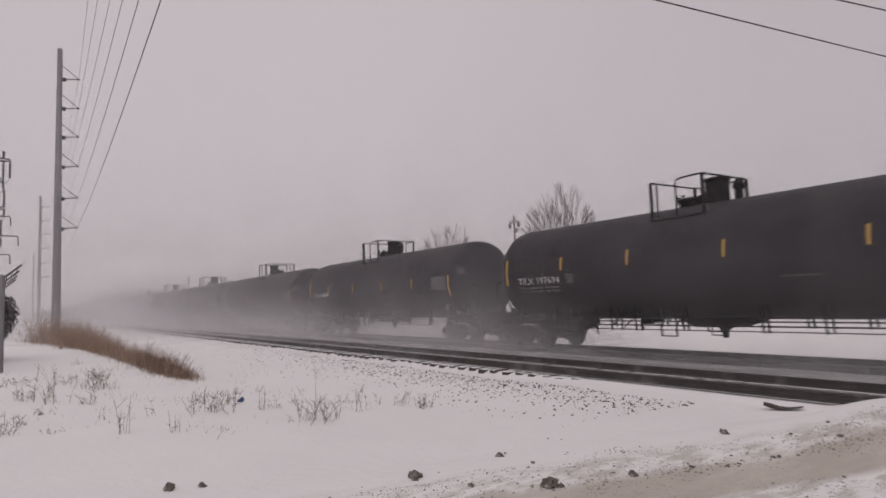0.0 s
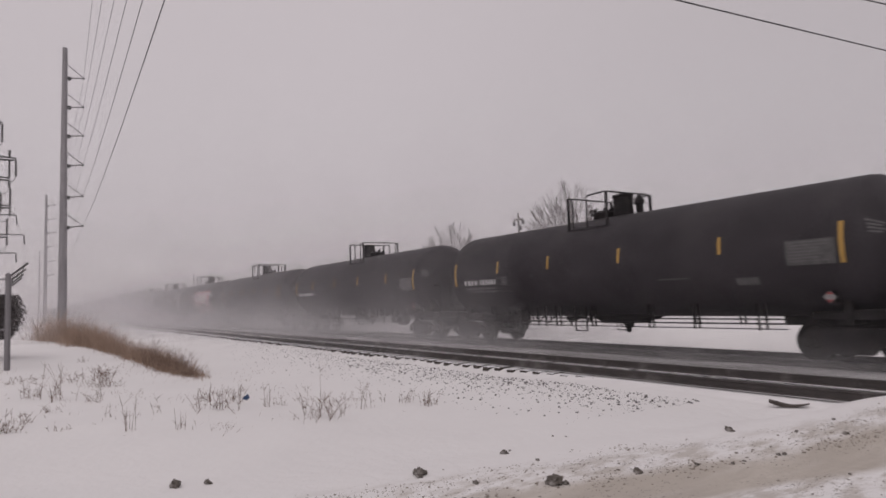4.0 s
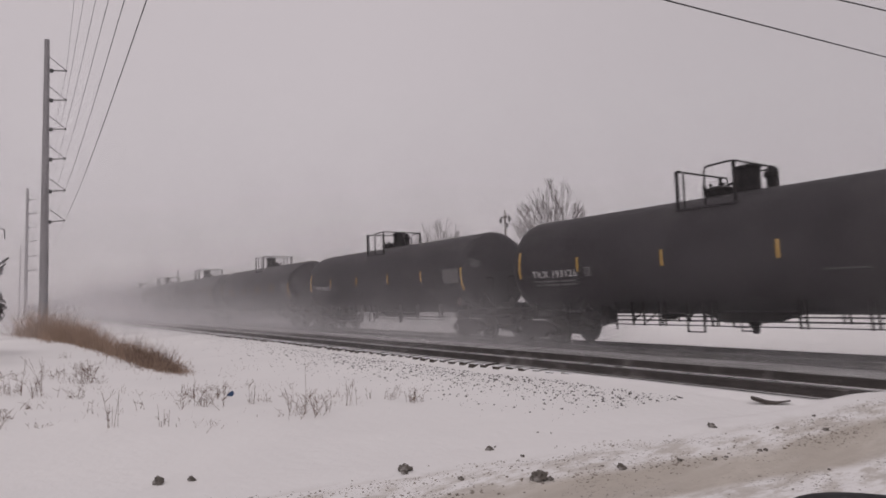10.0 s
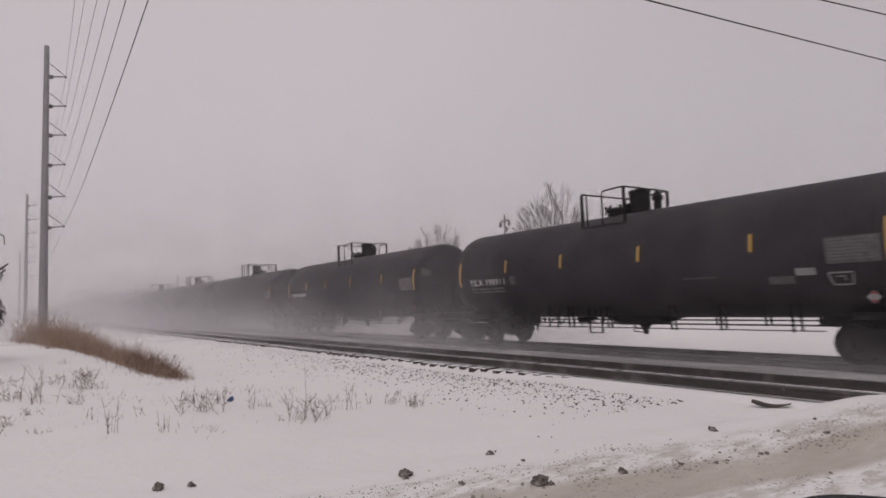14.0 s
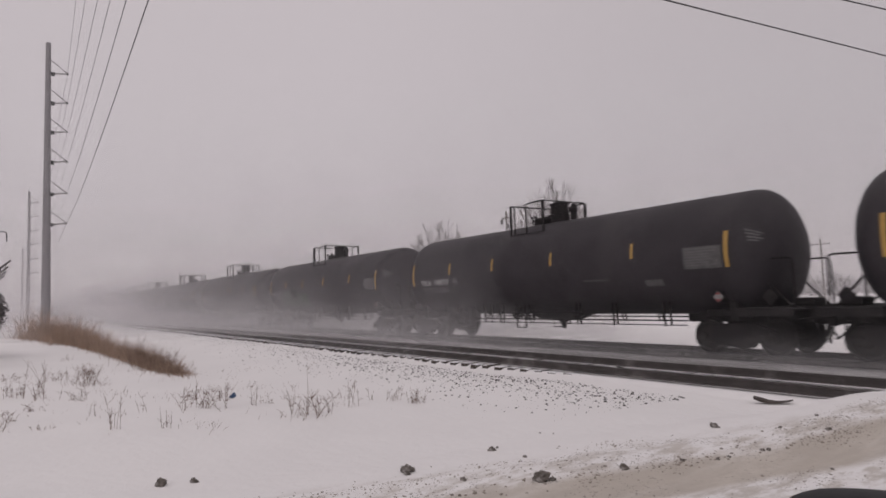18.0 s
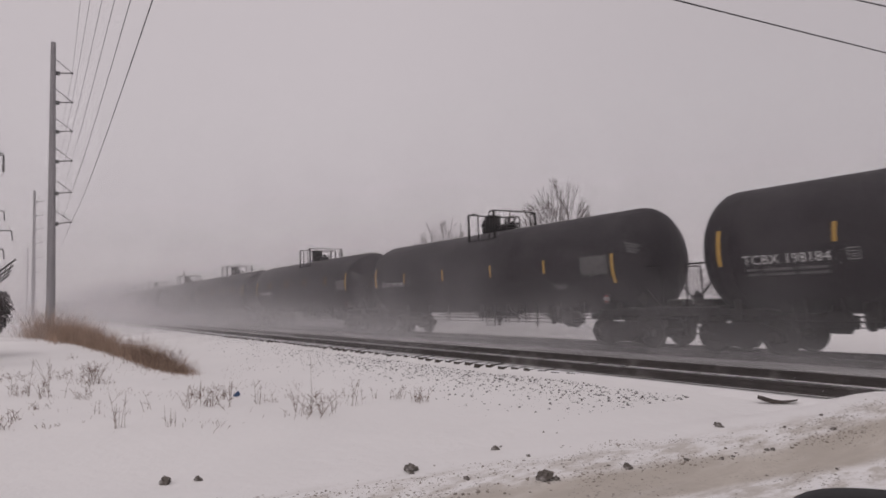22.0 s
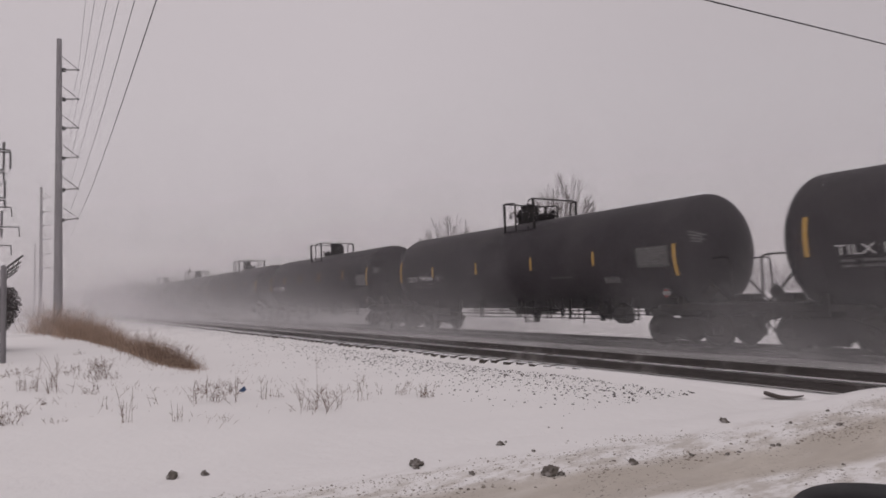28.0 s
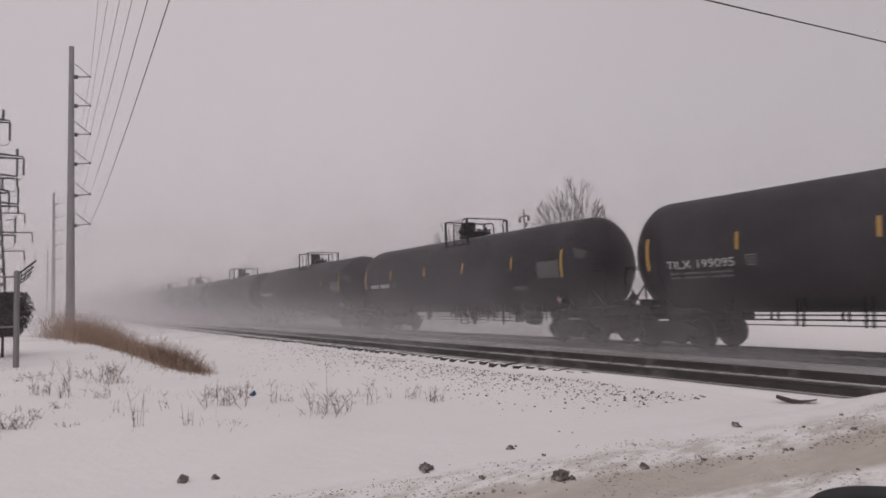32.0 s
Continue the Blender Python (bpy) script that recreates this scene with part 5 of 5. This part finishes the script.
WEEDS = [(-19.90, -0.15, 0.28, 8, 0.64), (-20.54, 0.15, 0.24, 8, 0.54), (-16.52, 0.61, 1.02, 9, 0.56), (-19.75, 1.22, 0.43, 8, 0.49), (-18.56, 1.70, 0.67, 16, 0.63), (-16.07, 1.36, 0.42, 8, 0.40),
         (-18.38, 2.11, 0.26, 4, 0.28), (-13.67, 1.36, 0.36, 3, 0.10), (-11.76, 1.52, 0.74, 5, 0.18), (-13.26, 2.15, 0.46, 3, 0.26), (-11.32, 2.18, 0.46, 4, 0.15), (-12.93, 3.14, 0.58, 16, 0.71),
         (-14.38, 3.33, 0.44, 6, 0.28), (-14.15, 3.89, 0.50, 6, 0.20), (-13.03, 4.19, 0.60, 4, 0.13), (-13.17, -0.27, 0.45, 16, 0.50), (-13.96, 0.04, 0.36, 8, 0.40), (-12.77, 0.57, 0.18, 8, 0.32),
         (-15.17, 0.44, 0.30, 6, 0.43), (-13.27, 4.53, 0.28, 5, 0.27), (-13.80, 5.24, 0.24, 5, 0.36), (-11.20, 4.63, 0.58, 18, 0.81), (-12.80, 5.30, 1.08, 1, 0.05), (-14.92, 5.71, 0.64, 2, 0.33),
         (-12.95, 5.96, 0.31, 6, 0.46), (-11.74, 5.77, 0.79, 4, 0.30), (-12.20, 6.47, 0.41, 3, 0.13), (-11.86, 6.80, 0.41, 7, 0.34), (-11.22, 7.01, 0.45, 12, 0.35), (-13.13, 5.70, 0.20, 5, 0.41),
         (-21.52, 3.65, 0.95, 20, 0.82), (-20.27, 3.88, 0.41, 10, 0.59), (-23.00, 3.35, 1.15, 14, 0.79), (-26.37, 1.81, 0.37, 5, 0.50), (-15.08, 3.27, 0.22, 4, 0.35), (-21.2, 4.05, 0.85, 24, 0.8), (-22.6, 3.95, 0.9, 22, 0.8), (-20.0, 4.3, 0.42, 18, 0.6), (-20.6, 1.9, 0.5, 14, 0.6), (-17.2, 0.2, 0.6, 12, 0.5), (-10.23, 7.43, 0.13, 2, 0.10)]
for i, w in enumerate(WEEDS):
    build_weed(*w, seed=100 + i)


def build_stubble():
    """Short dry blades that poke through the snow between the tufts."""
    rnd = random.Random(77)
    bm = bmesh.new()
    for c in range(48):
        cx, cy = rnd.uniform(-23, -10.5), rnd.uniform(-1.2, 6.6)
        if cx - 0.25 * (cy - 5.0) > -8.5:
            continue
        size = rnd.uniform(0.12, 0.5)
        for i in range(rnd.randint(3, 22)):
            x, y = cx + rnd.gauss(0, size), cy + rnd.gauss(0, size)
            blade(bm, Vector((x, y, ground_z(x, y) - 0.02)), (rnd.gauss(0.1, 0.5), rnd.gauss(0.1, 0.5), 1), rnd.uniform(0.05, 0.17), 0.004, rnd)
    tagged(part("grass_stubble", bm, STALK), "short dry grass blades poking through the snow", "grass", kind="stuff")


build_stubble()


def rock_mesh(r, seed):
    rnd = random.Random(seed)
    bm = bmesh.new()
    bmesh.ops.create_icosphere(bm, subdivisions=3, radius=r)
    o = Vector((seed * 3.1, seed * 1.7, 0))
    for v in bm.verts:
        u = v.co / r
        k = 1 + 0.75 * noise.noise(u * 0.9 + o) + 0.45 * noise.noise(u * 2.3 + o) + 0.25 * noise.noise(u * 5.0 + o)
        v.co = Vector((v.co.x * 1.15, v.co.y, v.co.z * 0.85)) * max(k, 0.35)
    return bm


CLODS = [(-6.15, 3.69, 0.065), (-7.86, 1.46, 0.06), (-4.90, 4.52, 0.075), (-5.12, 7.94, 0.045), (-6.36, 5.06, 0.042), (-7.69, 1.79, 0.04), (-4.63, 5.47, 0.04), (-5.16, 8.03, 0.025), (-6.22, 3.74, 0.04), (-4.98, 4.60, 0.045),
         (-6.05, 3.62, 0.035), (-4.83, 4.62, 0.03), (-6.48, 5.14, 0.022), (-6.44, 5.21, 0.016), (-6.76, 6.26, 0.012), (-6.60, 6.36, 0.011), (-5.73, 5.05, 0.022), (-5.41, 3.91, 0.028), (-4.39, 9.23, 0.022),
         (-3.24, 7.04, 0.013), (-4.20, 6.53, 0.022), (-4.18, 6.72, 0.018), (-4.08, 7.25, 0.022), (-4.05, 7.32, 0.020), (-4.41, 6.19, 0.020), (-4.41, 8.28, 0.020), (-3.97, 8.61, 0.028)]
for i, (x, y, r) in enumerate(CLODS):
    ob = tagged(part("mud_clod", rock_mesh(r, i + 1), CLOD), "dark frozen mud clod lying on the snow", "clod", "mud clods by the road")
    ob.location = (x, y, ground_z(x, y) + r * 0.3)


def scatter(name, label, category, n, place, size, seed, material, flat=0.6):
    """Small stones or crumbs, too many to count."""
    rnd = random.Random(seed)
    g = (1 + 5 ** 0.5) / 2
    ico = [Vector(v).normalized() for v in ((-1, g, 0), (1, g, 0), (-1, -g, 0), (1, -g, 0), (0, -1, g), (0, 1, g), (0, -1, -g), (0, 1, -g), (g, 0, -1), (g, 0, 1), (-g, 0, -1), (-g, 0, 1))]
    tri = ((0, 11, 5), (0, 5, 1), (0, 1, 7), (0, 7, 10), (0, 10, 11), (1, 5, 9), (5, 11, 4), (11, 10, 2), (10, 7, 6), (7, 1, 8), (3, 9, 4), (3, 4, 2), (3, 2, 6), (3, 6, 8), (3, 8, 9), (4, 9, 5), (2, 4, 11), (6, 2, 10), (8, 6, 7), (9, 8, 1))
    verts, faces = [], []
    for _ in range(n):
        x, y = place(rnd)
        r = size * (0.22 + 1.4 * rnd.random() ** 4)
        c = Vector((x, y, ground_z(x, y) + r * 0.12))
        turn = Matrix.Rotation(rnd.uniform(0, 6.28), 3, "Z") @ Matrix.Diagonal((rnd.uniform(0.8, 1.5), rnd.uniform(0.6, 1.1), rnd.uniform(0.6, 1.2) * flat))
        b = len(verts)
        verts += [c + turn @ (v * r * rnd.uniform(0.65, 1.2)) for v in ico]
        faces += [(b + i, b + j, b + k) for i, j, k in tri]
    me = bpy.data.meshes.new(name)
    me.from_pydata(verts, [], faces)
    me.materials.append(material)
    tagged(new(name, me), label, category, kind="stuff")


def road_spot(r, w, spread):
    """A spot along the road's edge, in clumps."""
    clump = r.randint(0, 26)
    q = random.Random(clump * 17 + int(w * 10))
    y = q.uniform(1.2, 10.6) + r.gauss(0, 0.28)
    return w + q.gauss(0, spread) + r.gauss(0, 0.12) + 0.25 * (y - 5.0), y


scatter("ballast_stones", "dark ballast stones showing through the snow", "stones", 4300, lambda r: (-7.2 - abs(r.gauss(0, 1)) * 11, 10.35 - abs(r.gauss(0, 1.15))), 0.020, 5, STONE, 0.8)
scatter("road_grit", "dirt crumbs along the edge of the road", "grit", 3400, lambda r: road_spot(r, -5.1, 0.36), 0.0095, 6, CRUMB)
scatter("lane_grit", "row of dirt crumbs beside the driven lane", "grit", 520, lambda r: road_spot(r, -4.72, 0.06), 0.015, 7, CRUMB)
scatter("kerb_grit", "scattered dirt crumbs on the trodden snow", "grit", 420, lambda r: road_spot(r, -3.3, 0.4), 0.010, 8, CRUMB)

bm = box(bmesh.new(), (-0.10, -0.02, -0.02), (0.10, 0.02, 0.08), 0.01)
for v in bm.verts:
    v.co.z += 0.12 * abs(v.co.x)
ob = tagged(part("litter", bm, BLUE), "small blue scrap of litter in the snow", "litter")
ob.matrix_world = pose(-14.6, 4.25, ground_z(-14.6, 4.25), 0, -35, 30)

bm = bmesh.new()
rows = [[bm.verts.new((x, y, z)) for y, z in ((-w, lift), (w, lift), (w, lift + d), (-w, lift + d))]
        for x, lift, d, w in ((-0.29, 0.035, 0.035, 0.05), (-0.20, 0.005, 0.05, 0.06), (-0.06, -0.02, 0.045, 0.06), (0.08, -0.005, 0.025, 0.055), (0.20, 0.03, 0.014, 0.045), (0.31, 0.07, 0.008, 0.03))]
for a, b in zip(rows, rows[1:]):
    for k in range(4):
        bm.faces.new((a[k], a[(k + 1) % 4], b[(k + 1) % 4], b[k]))
bm.faces.new(rows[0][::-1])
bm.faces.new(rows[-1])
bmesh.ops.recalc_face_normals(bm, faces=bm.faces)
ob = tagged(part("timber_board", bm, BOARD), "weathered timber board half buried in snow by the crossing", "board")
ob.matrix_world = pose(-5.82, 10.75, ground_z(-5.82, 10.75) + 0.03, 6, 4, 25)


def build_snowflakes():
    """Loose flakes that the wind carries along the line."""
    rnd = random.Random(55)
    verts, faces = [], []
    for _ in range(900):
        c = Vector((rnd.uniform(-125, 2), rnd.uniform(4.5, 14.0), rnd.uniform(0.1, 6.5)))
        r = rnd.uniform(0.003, 0.0075)
        b = len(verts)
        verts += [c + Vector(d) * r * rnd.uniform(0.7, 1.3) for d in ((1, 0, 0), (-1, 0, 0), (0, 1, 0), (0, -1, 0), (0, 0, 1), (0, 0, -1))]
        faces += [(b + i, b + j, b + k) for i in (0, 1) for j in (2, 3) for k in (4, 5)]
    me = bpy.data.meshes.new("snowflakes")
    me.from_pydata(verts, [], faces)
    me.materials.append(SNOW)
    return tagged(new("snowflakes", me), "loose white snowflakes carried by the wind", "snowflakes", kind="stuff")


FLAKES = build_snowflakes()


# ---- the car from which the place is seen: driver's door and outside mirror ----
def build_car_mirror():
    """The front left corner of the car: door, wing, wheel and outside mirror."""
    car = thing("parked_car", pose(-0.36, 0.0, ground_z(-0.36, 1.9)), "black car door, wing and frosted outside mirror at the roadside", "car")

    def panel(name, pts, x0, x1):
        bm = bmesh.new()
        a = [bm.verts.new((x0, u, v)) for u, v in pts]
        b = [bm.verts.new((x1, u, v)) for u, v in pts]
        k = len(pts)
        for i in range(k):
            bm.faces.new((a[i], a[(i + 1) % k], b[(i + 1) % k], b[i]))
        bm.faces.new(a[::-1])
        bm.faces.new(b)
        bmesh.ops.recalc_face_normals(bm, faces=bm.faces)
        bmesh.ops.bevel(bm, geom=list(bm.edges), offset=0.015, segments=2, affect="EDGES")
        return part(name, bm, CARPLASTIC, car)

    panel("door", [(-0.55, 0.35), (0.62, 0.35), (0.82, 0.75), (0.80, 1.27), (-0.55, 1.30)], -0.05, 0.06)
    panel("wing", [(0.65, 0.35), (1.36, 0.35), (1.45, 0.62), (1.70, 0.80), (2.05, 0.82), (2.32, 0.66), (2.40, 0.40), (2.75, 0.42), (2.78, 0.85), (2.3, 1.10), (0.82, 1.25), (0.84, 0.75)], -0.04, 0.30)
    part("tyre", spin(bmesh.new(), [(-0.02, 0.22), (-0.02, 0.34), (0.02, 0.37), (0.18, 0.37), (0.22, 0.34), (0.22, 0.22)], "X", 28, (0.0, 1.89, 0.37)), CARPLASTIC, car)
    part("rim", spin(bmesh.new(), [(-0.01, 0.06), (0.0, 0.21), (0.2, 0.22)], "X", 20, (0.0, 1.89, 0.37)), GALV, car)
    bm = bmesh.new()
    bmesh.ops.create_uvsphere(bm, u_segments=40, v_segments=24, radius=1.0)
    for v in bm.verts:
        v.co = Vector([math.copysign(abs(c) ** k, c) * r for c, k, r in zip(v.co, (0.6, 0.7, 0.5), (0.185, 0.085, 0.105))])
    mirror = part("outside_mirror", bm, CARPLASTIC, car, smooth=True)
    base = Vector((-0.397, 1.10, 1.777 - 0.325 - 0.105)) - car.location
    mirror.matrix_basis = pose(*base, 0, 0, 28)
    part("mirror_stalk", tube(bmesh.new(), [(0.05, -0.02, -0.07), (0.12, -0.14, -0.11), (0.16, -0.24, -0.10)], 0.04, 8), CARPLASTIC, mirror)
    part("mirror_glass", box(bmesh.new(), (-0.13, -0.083, -0.075), (0.12, -0.079, 0.075)), MIRROR, mirror)


build_car_mirror()
build_ties()


# ---- what moves ----
def motions():
    times = [0, 8, 16, 24, 32]
    for k, car in CARS.items():
        walk(car, [(t, pose(car_x(k, t), Y2, 0)) for t in times])
        walk(SPRAY[k], [(t, pose(car_x(k, t), Y2, 0)) for t in times])
    walk(FLAKES, [(t, pose(3.4 * t, -0.02 * t, -0.012 * t)) for t in times])
    sets = [o for o in bpy.data.objects if o.name.split(".")[0] == "wheelset"]
    first = sets[0]
    walk(first, [(i / FPS, pose(0, 0, 0, 0, (i * 88.0) % 360, 0)) for i in range(32 * FPS + 1)])
    keys = first.animation_data
    for o in sets[1:]:
        o.rotation_mode = "QUATERNION"
        d = o.animation_data_create()
        d.action = keys.action
        d.action_slot = keys.action_slot


motions()
